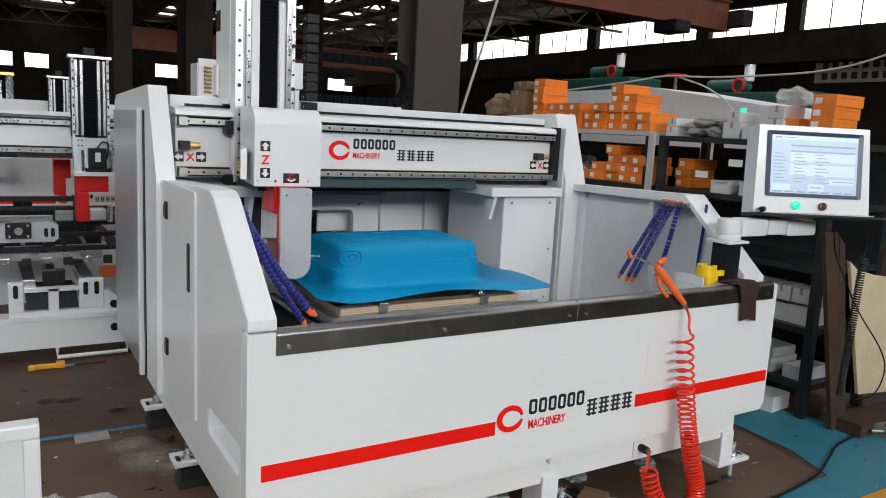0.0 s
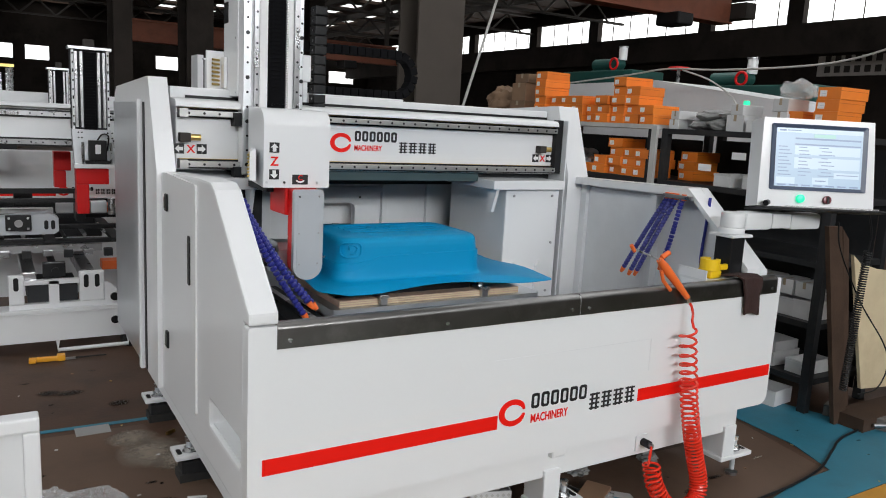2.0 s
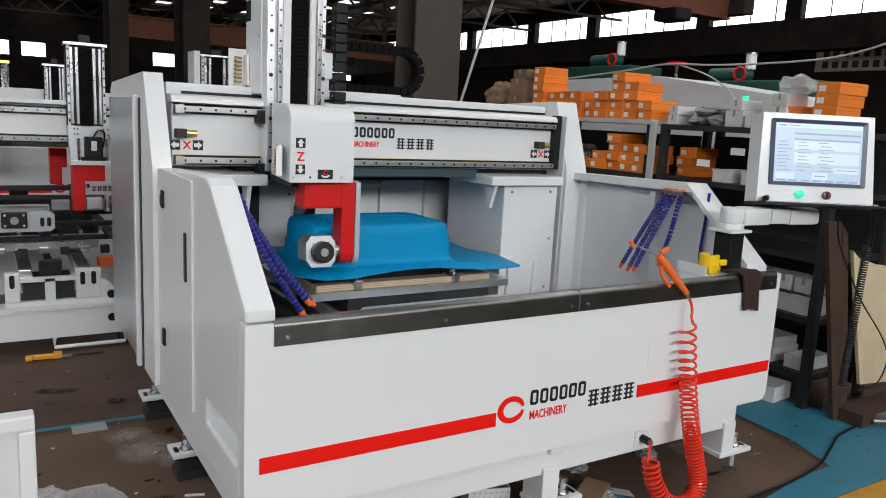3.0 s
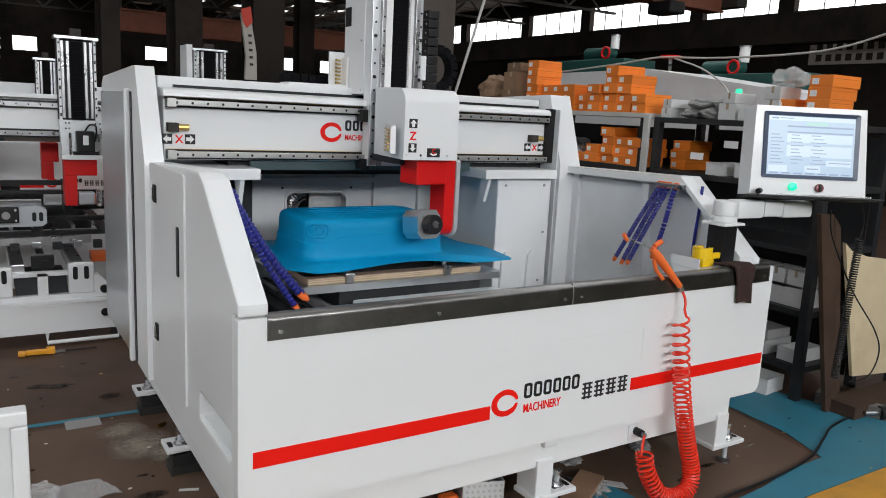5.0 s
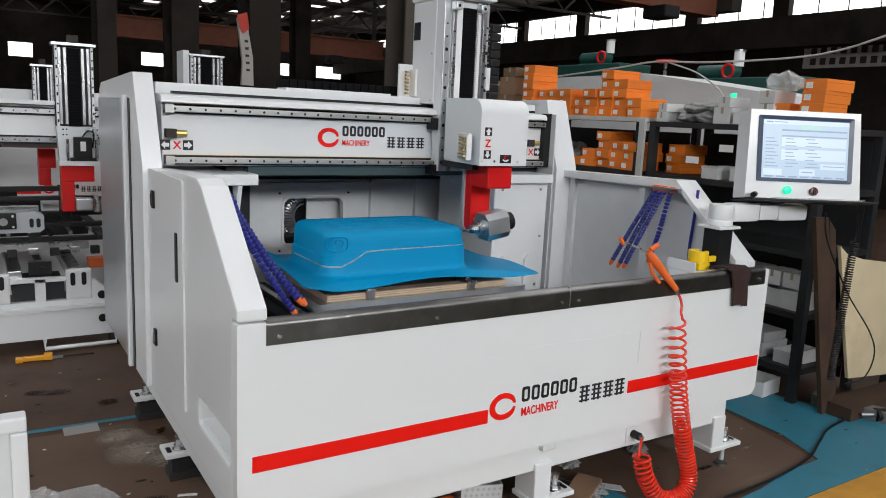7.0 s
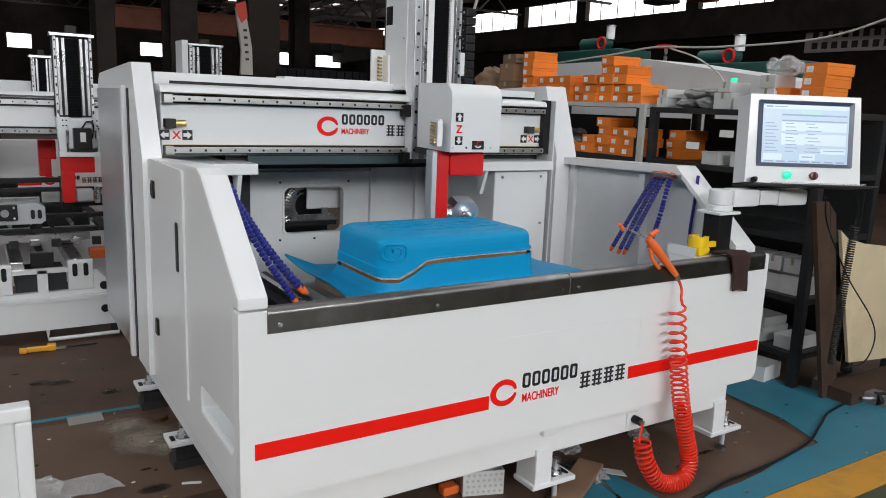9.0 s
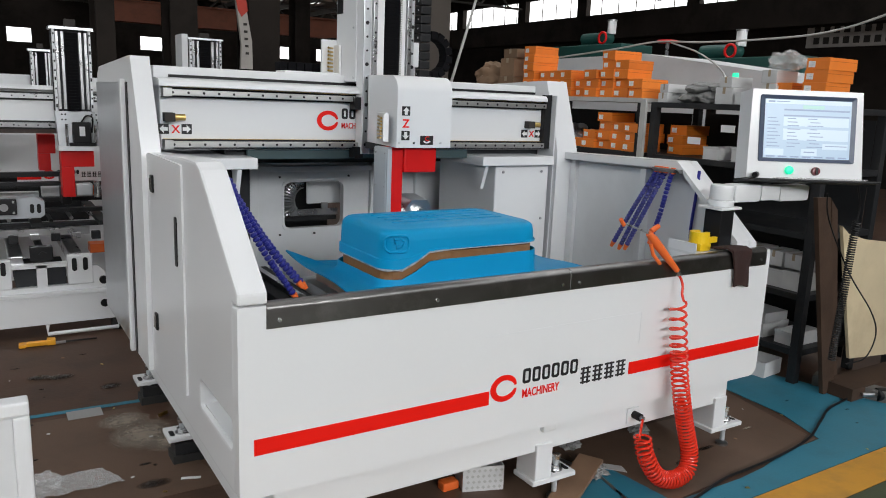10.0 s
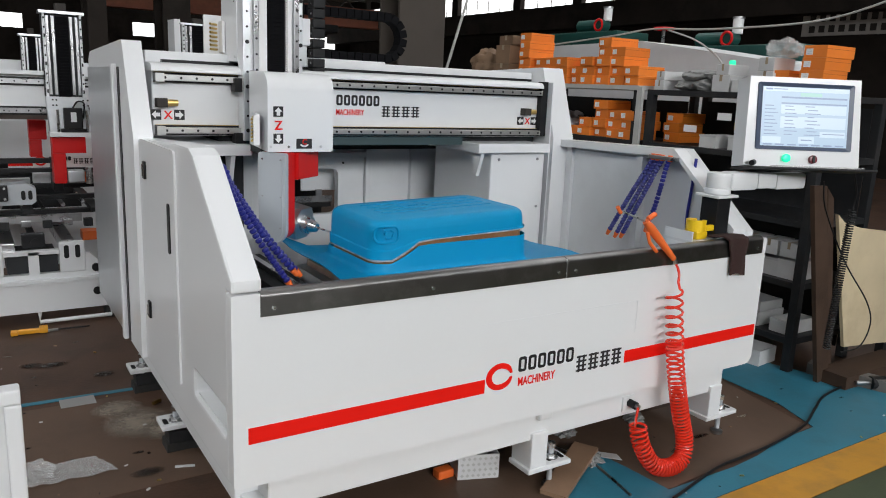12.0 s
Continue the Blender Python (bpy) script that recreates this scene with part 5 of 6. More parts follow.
def rim_things():
    t = thing("tool_shelf", "small white sheet metal shelf behind the rim", "shelf")
    part("plate", B(1.60, 1.78, 0.08, 0.20, 0.735, 0.743), GREYW, t)
    part("back", B(1.60, 1.604, 0.08, 0.20, 0.743, 0.775), WHITE, t)
    part("post_base", B(1.60, 1.62, 0.085, 0.19, 0.70, 0.735), WHITE, t)
    t = thing("tool_holder_fork", "yellow plastic tool holder gripper", "tool fork")
    bm = prism([(1.655 + 0.034 * math.cos(radians(a)), 0.115 + 0.034 * math.sin(radians(a))) for a in range(35, 326, 15)] +
               [(1.655 + 0.020 * math.cos(radians(a)), 0.115 + 0.020 * math.sin(radians(a))) for a in range(325, 34, -15)], "z", 0.772, 0.810)
    bmesh.ops.triangulate(bm, faces=[f for f in bm.faces if len(f.verts) > 4])
    part("fork_ring", bm, YELLOW, t)
    part("fork_foot", B(1.630, 1.685, 0.085, 0.145, 0.744, 0.772), YELLOW, t, bevel=0.006)
    part("fork_lip", B(1.675, 1.715, 0.085, 0.100, 0.772, 0.792), YELLOW, t, bevel=0.003)
    # cloth over the rim
    bm = bmesh.new()
    prof = [(0.07, 0.757), (0.03, 0.763), (0.008, 0.765), (-0.008, 0.757), (-0.011, 0.74), (-0.012, 0.70), (-0.014, 0.665), (-0.013, 0.636)]
    grid = []
    for i, (y, z) in enumerate(prof):
        row = []
        for k in range(9):
            u = k / 8
            x = 1.668 + 0.088 * u + 0.010 * i * 0.35 + (0.012 * (u - 0.5) * (-1 if i > 4 else 1))
            row.append(bm.verts.new((x, y - 0.004 * math.sin(7 * u + i * 0.7) * (1 if i > 2 else 0.2), z + (0.006 * math.sin(5 * u) if i == 7 else 0))))
        grid.append(row)
    for a, b in zip(grid, grid[1:]):
        for k in range(8):
            bm.faces.new((a[k], a[k + 1], b[k + 1], b[k]))
    bm.normal_update()
    bmesh.ops.solidify(bm, geom=bm.faces[:], thickness=0.006)
    c = put("cleaning_rag", bm, CLOTH, smooth=True)
    tagged(c, "dark brown cloth rag draped over the metal rim", "rag")


rim_things()


# ---- racks with stock ----
def rack(y0, y1, x0, x1, top, shelves, material, label):
    t = thing("storage_rack", label, "rack", group="storage racks")
    for x in (x0, x1 - 0.04):
        for y in (y0, y1 - 0.04):
            part("post", B(x, x + 0.04, y, y + 0.04, 0, top), material, t, bevel=0.003)
    part("back_sheet", B(x1 - 0.046, x1 - 0.042, y0 + 0.04, y1 - 0.04, 0.05, top - 0.05), material, t)
    for z in shelves:
        part("shelf", B(x0 + 0.002, x1 - 0.002, y0 + 0.002, y1 - 0.002, z - 0.028, z), material, t, bevel=0.002)
    return t


rack(1.375, 2.55, 2.65, 3.15, 1.251, (0.98, 0.62, 0.25), RACK, "steel rack loaded with orange cartons")
rs = put("shelf_board", B(2.64, 3.16, 1.37, 2.56, 1.252, 1.276), RACKG)
tagged(rs, "worn pale grey shelf board on the rack", "shelf")
rp = put("rack_upright", B(2.630, 2.648, 1.335, 1.372, 0, 1.27), RACKG)
tagged(rp, "pale perforated steel rack upright", "upright")
rack(0.31, 1.325, 2.66, 3.15, 1.257, (1.257, 0.98, 0.70, 0.42, 0.16), RACK, "black steel rack with cartons and bins")
rack(-1.3, 0.27, 3.32, 3.8, 1.27, (1.27, 0.90, 0.45), RACK, "black steel rack beside a leaning board")

def carton_proto():
    t = thing("orange_carton", "orange cardboard carton with a white label", "carton", group="orange cartons")
    part("box", B(0, 0.20, 0, 0.108, 0, 0.052), CARD_O, t, bevel=0.002)
    part("label", B(-0.0012, 0.0, 0.066, 0.098, 0.012, 0.038), PAPERW, t, "white printed label")
    for k in range(3):
        part("label_print", B(-0.0020, -0.0013, 0.070, 0.092 - 0.006 * k, 0.017 + 0.007 * k, 0.0182 + 0.007 * k), RACKG, t)
    part("lid_seam", B(-0.0008, 0.2, -0.0008, 0.0, 0.036, 0.0375), mat("carton_seam", (0.45, 0.10, 0.01), 0.6), t)
    return t


def cartons():
    rng = random.Random(4)
    proto = carton_proto()
    first = True
    stacks = [(2.36, 6, 1.276, 0), (2.235, 3, 1.276, 0.03), (2.10, 3, 1.276, 0), (1.985, 3, 1.276, -0.01), (1.87, 2, 1.276, 0.03), (1.755, 3, 1.276, -0.01), (1.635, 5, 1.276, 0.01), (1.53, 4, 1.276, 0.02), (1.41, 2, 1.276, 0),
              (1.86, 1, 0.98, 0.0), (1.745, 2, 0.98, 0), (1.63, 4, 0.98, 0.01), (1.515, 3, 0.98, 0.02), (1.40, 3, 0.98, -0.01), (1.215, 3, 0.98, 0.16), (2.30, 2, 0.98, 0.02),
              (0.345, 4, 1.257, 0.0), (0.10, 3, 1.27, 0.69), (-0.06, 2, 1.27, 0.7), (-0.25, 3, 1.27, 0.7), (0.53, 2, 1.257, 0.02)]
    for y, n, z, dx in stacks:
        for k in range(n):
            m = pose(2.662 + dx + rng.uniform(-0.008, 0.012), y + rng.uniform(-0.006, 0.006), z + 0.0525 * k, 0, 0, rng.uniform(-4, 4))
            if first:
                proto.matrix_basis = m
                first = False
            else:
                copy_thing(proto, m)


cartons()


def carton(name, m, sx, sy, sz, material, label, group="", open_top=False):
    t = thing(name, label, "carton", m, group)
    if open_top:
        bm = B(0, sx, 0, sy, 0, 0.004)
        for a in ((0, sx, 0, 0.004), (0, sx, sy - 0.004, sy), (0, 0.004, 0.004, sy - 0.004), (sx - 0.004, sx, 0.004, sy - 0.004)):
            bx(bm, *a, 0.004, sz)
        part("tray", bm, material, t)
    else:
        part("box", B(0, sx, 0, sy, 0, sz), material, t, bevel=0.003)
        part("tape", B(-0.001, sx * 0.5, sy * 0.42, sy * 0.58, sz - 0.03, sz + 0.0008), mat("packing_tape", (0.35, 0.27, 0.18), 0.3), t)
    return t


def lump(name, c, s, material, label, category, seed, group="", rough=0.25):
    bm = bmesh.new()
    bmesh.ops.create_icosphere(bm, subdivisions=4, radius=1.0)
    for v in bm.verts:
        d = noise.noise(v.co * 2.2 + Vector((seed, 0, 0))) * rough + noise.noise(v.co * 6 + Vector((0, seed, 0))) * rough * 0.45
        v.co = v.co * (1 + d)
        v.co = Vector((v.co.x * s[0], v.co.y * s[1], max(v.co.z, -0.75) * s[2]))
        v.co += Vector(c) + Vector((0, 0, 0.75 * s[2]))
    return tagged(put(name, bm, material, smooth=True), label, category, group)


def rack_stock():
    rng = random.Random(9)
    # brown cartons beyond the orange ones
    for x, y, z, sx, sy, sz in ((2.68, 2.60, 1.30, 0.24, 0.17, 0.12), (2.69, 2.61, 1.422, 0.24, 0.16, 0.12), (2.70, 2.60, 1.544, 0.22, 0.16, 0.06)):
        carton("brown_carton", pose(x, y, z - 0.02, 0, 0, rng.uniform(-5, 5)), sx, sy, sz, CARD_B, "brown cardboard carton in a stack", "brown cartons")
    rack(2.57, 3.3, 2.66, 3.15, 1.28, (1.28, 0.9, 0.5), RACK, "black steel rack with brown cartons")
    lump("wrapped_parcel", (2.80, 3.0, 1.28), (0.12, 0.14, 0.13), CARD_B, "brown parcel wrapped in clear film", "parcel", 3.0)
    # on the black rack: white cartons and grey bags
    for y, z, w, h in ((1.235, 1.257, 0.06, 0.05), (1.235, 1.308, 0.06, 0.045), (0.83, 1.257, 0.10, 0.08), (0.72, 1.257, 0.09, 0.06), (0.60, 1.257, 0.09, 0.10), (0.60, 1.358, 0.08, 0.06), (0.84, 1.338, 0.07, 0.05)):
        carton("white_carton", pose(2.68, y, z, 0, 0, rng.uniform(-5, 5)), 0.16, w, h, CARD_W, "small white printed carton", "white cartons")
    for k, (y, z, sx, sy, sz) in enumerate(((1.11, 1.257, 0.14, 0.085, 0.035), (1.00, 1.257, 0.14, 0.08, 0.04), (1.07, 1.305, 0.13, 0.10, 0.035), (0.95, 1.31, 0.12, 0.07, 0.03))):
        lump("grey_parts_bag", (2.80, y, z), (sx, sy, sz), BAGG, "grey plastic bag of small parts", "bag", 1.3 * k, "grey bags", 0.16)
    lump("clear_bag", (2.78, 0.62, 1.42), (0.09, 0.07, 0.05), BAG, "crumpled clear plastic bag", "bag", 8.0, "", 0.4)
    lump("silver_fittings", (2.76, 2.0, 0.98), (0.09, 0.10, 0.07), STEEL, "heap of silver metal fittings on a shelf", "fittings", 5.0, "", 0.5)
    # pale bins on the middle shelves
    for z, ys in ((0.98, (0.40, 0.56, 0.72, 0.88)), (0.42, (0.36, 0.46, 0.57, 0.68, 0.80)), (0.16, (0.36, 0.52, 0.7))):
        for y in ys:
            t = thing("parts_bin", "pale plastic parts bin on a rack shelf", "bin", pose(2.69 + rng.uniform(0, 0.03), y, z), "parts bins")
            w, h = 0.10, rng.uniform(0.06, 0.09)
            bm = B(0, 0.2, 0, w, 0, 0.004)
            for a in ((0, 0.2, 0, 0.004), (0, 0.2, w - 0.004, w), (0, 0.004, 0.004, w - 0.004), (0.196, 0.2, 0.004, w - 0.004)):
                bx(bm, *a, 0.004, h)
            part("tub", bm, CARD_W, t)
            part("lip", B(-0.006, 0.0, 0, w, h - 0.010, h), CARD_W, t)
    for y in (0.37, 0.47, 0.58, 0.69):
        carton("white_carton", pose(2.70, y, 0.52, 0, 0, rng.uniform(-3, 3)), 0.14, 0.09, 0.07, CARD_W, "small white printed carton", "white cartons")
    y = put("yellow_roll", C((2.74, 0.76, 1.075), (2.74, 0.76, 1.115), 0.045, 24), YELLOW, bevel=0.003)
    tagged(y, "yellow roll standing on parts bins", "roll")
    for yy, z in ((1.05, 1.05), (0.85, 1.12), (0.65, 1.12)):
        p = put("shelf_card", B(2.70, 2.704, yy - 0.04, yy + 0.04, z, z + 0.035), PAPERW)
        tagged(p, "white paper card standing on the rack", "card", "shelf cards")
    # low stock on the floor
    carton("white_tray", pose(2.60, 0.42, 0.0, 0, 0, 8), 0.16, 0.14, 0.075, CARD_W, "open white cardboard tray on the floor", open_top=True)
    carton("white_tray", pose(2.75, 0.55, 0.165, 0, 0, -4), 0.16, 0.14, 0.10, CARD_W, "open white cardboard tray on the rack", open_top=True)
    wt = carton("white_tray", pose(0.775, 0.215, 0.0, 0, 0, -20), 0.135, 0.12, 0.085, CARD_W, "open white patterned carton under the machine", open_top=True)
    for r in range(4):
        for k in range(7):
            x, z = 0.014 + 0.018 * k + 0.004 * (r % 2), 0.015 + 0.019 * r
            part("diamond", prism([(x - 0.006, z), (x, z - 0.006), (x + 0.006, z), (x, z + 0.006)], "y", -0.0012, 0.0), RACKG, wt)


rack_stock()


def behind_racks():
    # white machine cover with green gear motors, behind the racks
    t = thing("conveyor_cover", "long white sheet metal machine cover behind the racks", "machine cover")
    part("cover", prism([(1.2, 0.5), (1.2, 1.45), (2.3, 1.60), (3.7, 1.58), (3.7, 0.5)], "x", 3.6, 4.3), GREYW, t, bevel=0.01)
    part("cover_leg", B(3.65, 3.75, 1.3, 1.4, 0, 0.5), RACK, t)
    part("cover_leg", B(3.65, 3.75, 3.5, 3.6, 0, 0.5), RACK, t)
    part("small_window", B(3.59, 3.6, 2.1, 2.3, 1.30, 1.40), WHITE, t, bevel=0.002)
    k = thing("motor_base", "dark green machine base behind the racks", "machine base")
    part("block", B(4.4, 5.0, 1.6, 4.4, 0, 1.62), GREENP, k, bevel=0.01)
    part("plinth", B(4.5, 4.9, 3.45, 4.4, 1.62, 1.785), GREENP, k, bevel=0.01)
    for y, z in ((3.85, 1.785), (2.42, 1.62)):
        g = thing("gear_motor", "dark green gear motor with a red flange and steel canister", "motor", pose(4.65, y, z), "gear motors")
        g.scale = (0.66, 0.66, 0.66)
        part("body", C((0, 0.38, 0.10), (0, -0.05, 0.10), 0.085, 20), GREENP, g, bevel=0.01)
        part("flange", tube([(-0.10, -0.10 + 0.075 * math.cos(a / 4), 0.10 + 0.075 * math.sin(a / 4)) for a in range(27)], 0.016, 8), RED, g)
        part("gear_box", C((0.05, -0.10, 0.10), (-0.09, -0.10, 0.10), 0.085, 20), GREENP, g)
        part("foot_plate", B(-0.1, 0.1, -0.15, 0.35, 0.0, 0.025), GREENP, g)
        part("canister", C((0.02, -0.15, 0.16), (0.02, -0.15, 0.33), 0.06, 20), PAPERW, g)
        part("canister_cap", C((0.02, -0.15, 0.33), (0.02, -0.15, 0.35), 0.07, 20), STEEL, g)
    v = thing("hand_wheel", "red hand wheel valve on the machine cover", "valve", pose(4.65, 3.05, 1.62))
    part("stem", C((0, 0, 0), (0, 0, 0.16), 0.015, 10), STEEL, v)
    part("wheel", tube([(0.08 * math.cos(a / 3), 0.08 * math.sin(a / 3), 0.17) for a in range(20)], 0.012, 8), RED, v)
    part("spoke", C((-0.08, 0, 0.17), (0.08, 0, 0.17), 0.007, 8), RED, v)
    h = put("white_pipe", tube(curve_points([(3.3, 2.885, 1.568), (3.3, 2.27, 1.612), (3.3, 1.919, 1.642), (3.3, 1.518, 1.624), (3.3, 0.996, 1.626), (3.3, 0.714, 1.651), (3.3, 0.474, 1.711), (3.3, 0.299, 1.771)]), 0.006, 8), RACKG, smooth=True)
    tagged(h, "white flexible conduit hanging across the racks", "conduit")
    h = put("white_pipe", tube(curve_points([(3.3, 1.80, 1.632), (3.26, 1.552, 1.563), (3.14, 1.301, 1.47), (3.0, 1.131, 1.40), (2.92, 1.06, 1.335)]), 0.005, 8), RACKG, smooth=True)
    tagged(h, "thin white conduit hanging across the racks", "conduit")
    h = put("white_rod", tube([(2.392, 3.6, 0.0), (2.862, 3.6, 1.505), (3.113, 3.6, 2.309), (3.76, 3.6, 4.38)], 0.011, 8), RACKG)
    tagged(h, "pale slanting pipe by the hall column", "rod")
    g = thing("signal_lamp", "small green glowing signal lamp", "lamp", pose(2.78, 0.90, 1.257))
    part("stand", C((0, 0, 0), (0, 0, 0.115), 0.010, 10), STEEL, g)
    part("bulb", C((0, 0, 0.115), (0, 0, 0.155), 0.016, 16), mat("green_signal", (0, 0.4, 0.2), 0.3, emit=(0.04, 0.9, 0.42), estr=1.1), g, "glowing green lens", bevel=0.006)
    for y0, y1, z0 in ((2.6, 4.4, 2.50), (5.2, 7.2, 2.45)):
        s = thing("wall_banner", "faded cream wall banner with rows of marks", "banner", group="wall banners")
        part("board", B(12.96, 12.998, y0, y1, z0, z0 + 0.42), mat("cream_banner", (0.42, 0.39, 0.36), 0.8, vary=0.2), s)
        for r in range(2):
            for k in range(9):
                yy = y1 - 0.15 - k * (y1 - y0 - 0.3) / 9
                part("mark", B(12.95, 12.959, yy - 0.11, yy, z0 + 0.06 + 0.19 * r, z0 + 0.18 + 0.19 * r), TRUSS, s)


behind_racks()


def right_floor():
    p = put("timber_bar", B(0, 0.36, 0, 0.07, 0.0, 0.05, m=pose(2.732, 0.264, 0.003, 0, 0, -71.6)), RACK)
    p.data.materials[0] = mat("grey_timber", (0.14, 0.13, 0.12), 0.8, vary=0.25, scale=14, bump=0.3)
    tagged(p, "grey weathered timber bar lying on the floor", "timber")
    for pts, y in (([(2.424, 0.894), (2.517, 0.891), (2.758, 0.002), (2.67, 0.002)], 0.17), ([(2.595, 0.873), (2.648, 0.828), (2.845, 0.002), (2.806, 0.002)], 0.21000000000000002)):
        p = put("dark_plank", prism(pts, "y", y, y + 0.02), WOODD, bevel=0.002)
        tagged(p, "dark wooden plank leaning on the rack", "plank", "leaning planks")
    bm = prism([(2.668, 0.761), (2.725, 0.723), (2.867, 0.689), (3.051, 0.666), (3.434, 0.615), (3.609, 0.055), (3.207, 0.104), (2.880, 0.132), (2.801, 0.363), (2.731, 0.577)], "y", 0.19, 0.20500000000000002)
    p = put("plywood_board", bm, WOODP, bevel=0.003)
    tagged(p, "pale plywood board with a bowed edge leaning on the rack", "board")
    p = put("board_block", B(2.70, 3.25, 0.06, 0.20, 0.0, 0.06), WOODD)
    tagged(p, "dark timber block under the board", "timber")
    t = thing("black_cylinder", "black tool lying on the floor by the rack", "tool")
    part("barrel", C((2.82, 0.02, 0.03), (3.1, -0.12, 0.03), 0.03, 16), BLACK, t)
    part("rod", C((2.76, 0.05, 0.03), (2.82, 0.02, 0.03), 0.010, 10), STEEL, t)
    c = put("floor_cable", tube(curve_points([(3.5, 0.15, 0.009), (3.04, 0.107, 0.009), (2.58, 0.066, 0.009), (2.38, 0.0, 0.009), (2.18, -0.076, 0.009), (1.95, -0.115, 0.009), (1.73, -0.128, 0.009), (1.58, -0.138, 0.009), (1.3, -0.2, 0.009)]), 0.005, 8), BLACK, smooth=True)
    tagged(c, "black cable lying across the floor paint", "cable")
    t = thing("laminate_offcut", "brown wood grain laminate offcut leaning on the floor", "board")
    part("board", B(0, 0.33, 0, 0.085, 0, 0.014, m=pose(0.995, -0.050, 0.006, 0, -4, 29.5)), WOODM, t, bevel=0.001)
    s = put("steel_stud", tube([(1.17, 0.33, 0.005), (1.245, 0.10, 0.005), (1.20, -0.12, 0.005)], 0.005, 6), STEEL)
    tagged(s, "thin steel rod lying on the floor", "rod")
    for k, (x, y) in enumerate(((1.30, 0.30), (1.62, 0.27), (1.24, 0.10))):
        lump("wrapper", (x, y, 0.0), (0.035, 0.03, 0.02), BAGG, "crumpled silver wrapper on the floor", "wrapper", 2.0 * k, "wrappers", 0.6)
    p = put("paper_scrap", prism([(1.30, 0.16), (1.36, 0.10), (1.345, 0.06), (1.28, 0.13)], "z", 0.003, 0.005), CARD_W)
    tagged(p, "pale paper scrap on the floor", "paper")
    o = put("orange_tool_grip", B(0.72, 0.78, 0.24, 0.28, 0.0, 0.03), ORANGE, bevel=0.008)
    tagged(o, "orange tool grip lying under the machine", "tool grip")
    f = put("floor_sheet", prism([(-0.6, 0.45), (0.9, 0.36), (1.9, 0.3), (2.30, 0.40), (2.20, -0.09), (1.9, -0.11), (1.36, -0.145), (0.6, 0.02), (-0.1, 0.3)], "z", 0.0003, 0.0022),
            mat("brown_floor_sheet", (0.115, 0.070, 0.047), 0.6, vary=0.2, scale=3, bump=0.15, dirt=(0.07, 0.045, 0.03), dscale=3.5, damount=0.6))
    tagged(f, "worn brown hardboard sheet on the floor", "floor sheet", kind="structure")
    f = put("floor_sheet", prism([(-1.3, 1.39), (0.0, 1.36), (0.14, 0.62), (-1.3, 0.62)], "z", 0.0003, 0.0020), f.data.materials[0])
    tagged(f, "worn brown hardboard sheet on the floor", "floor sheet", kind="structure")


right_floor()


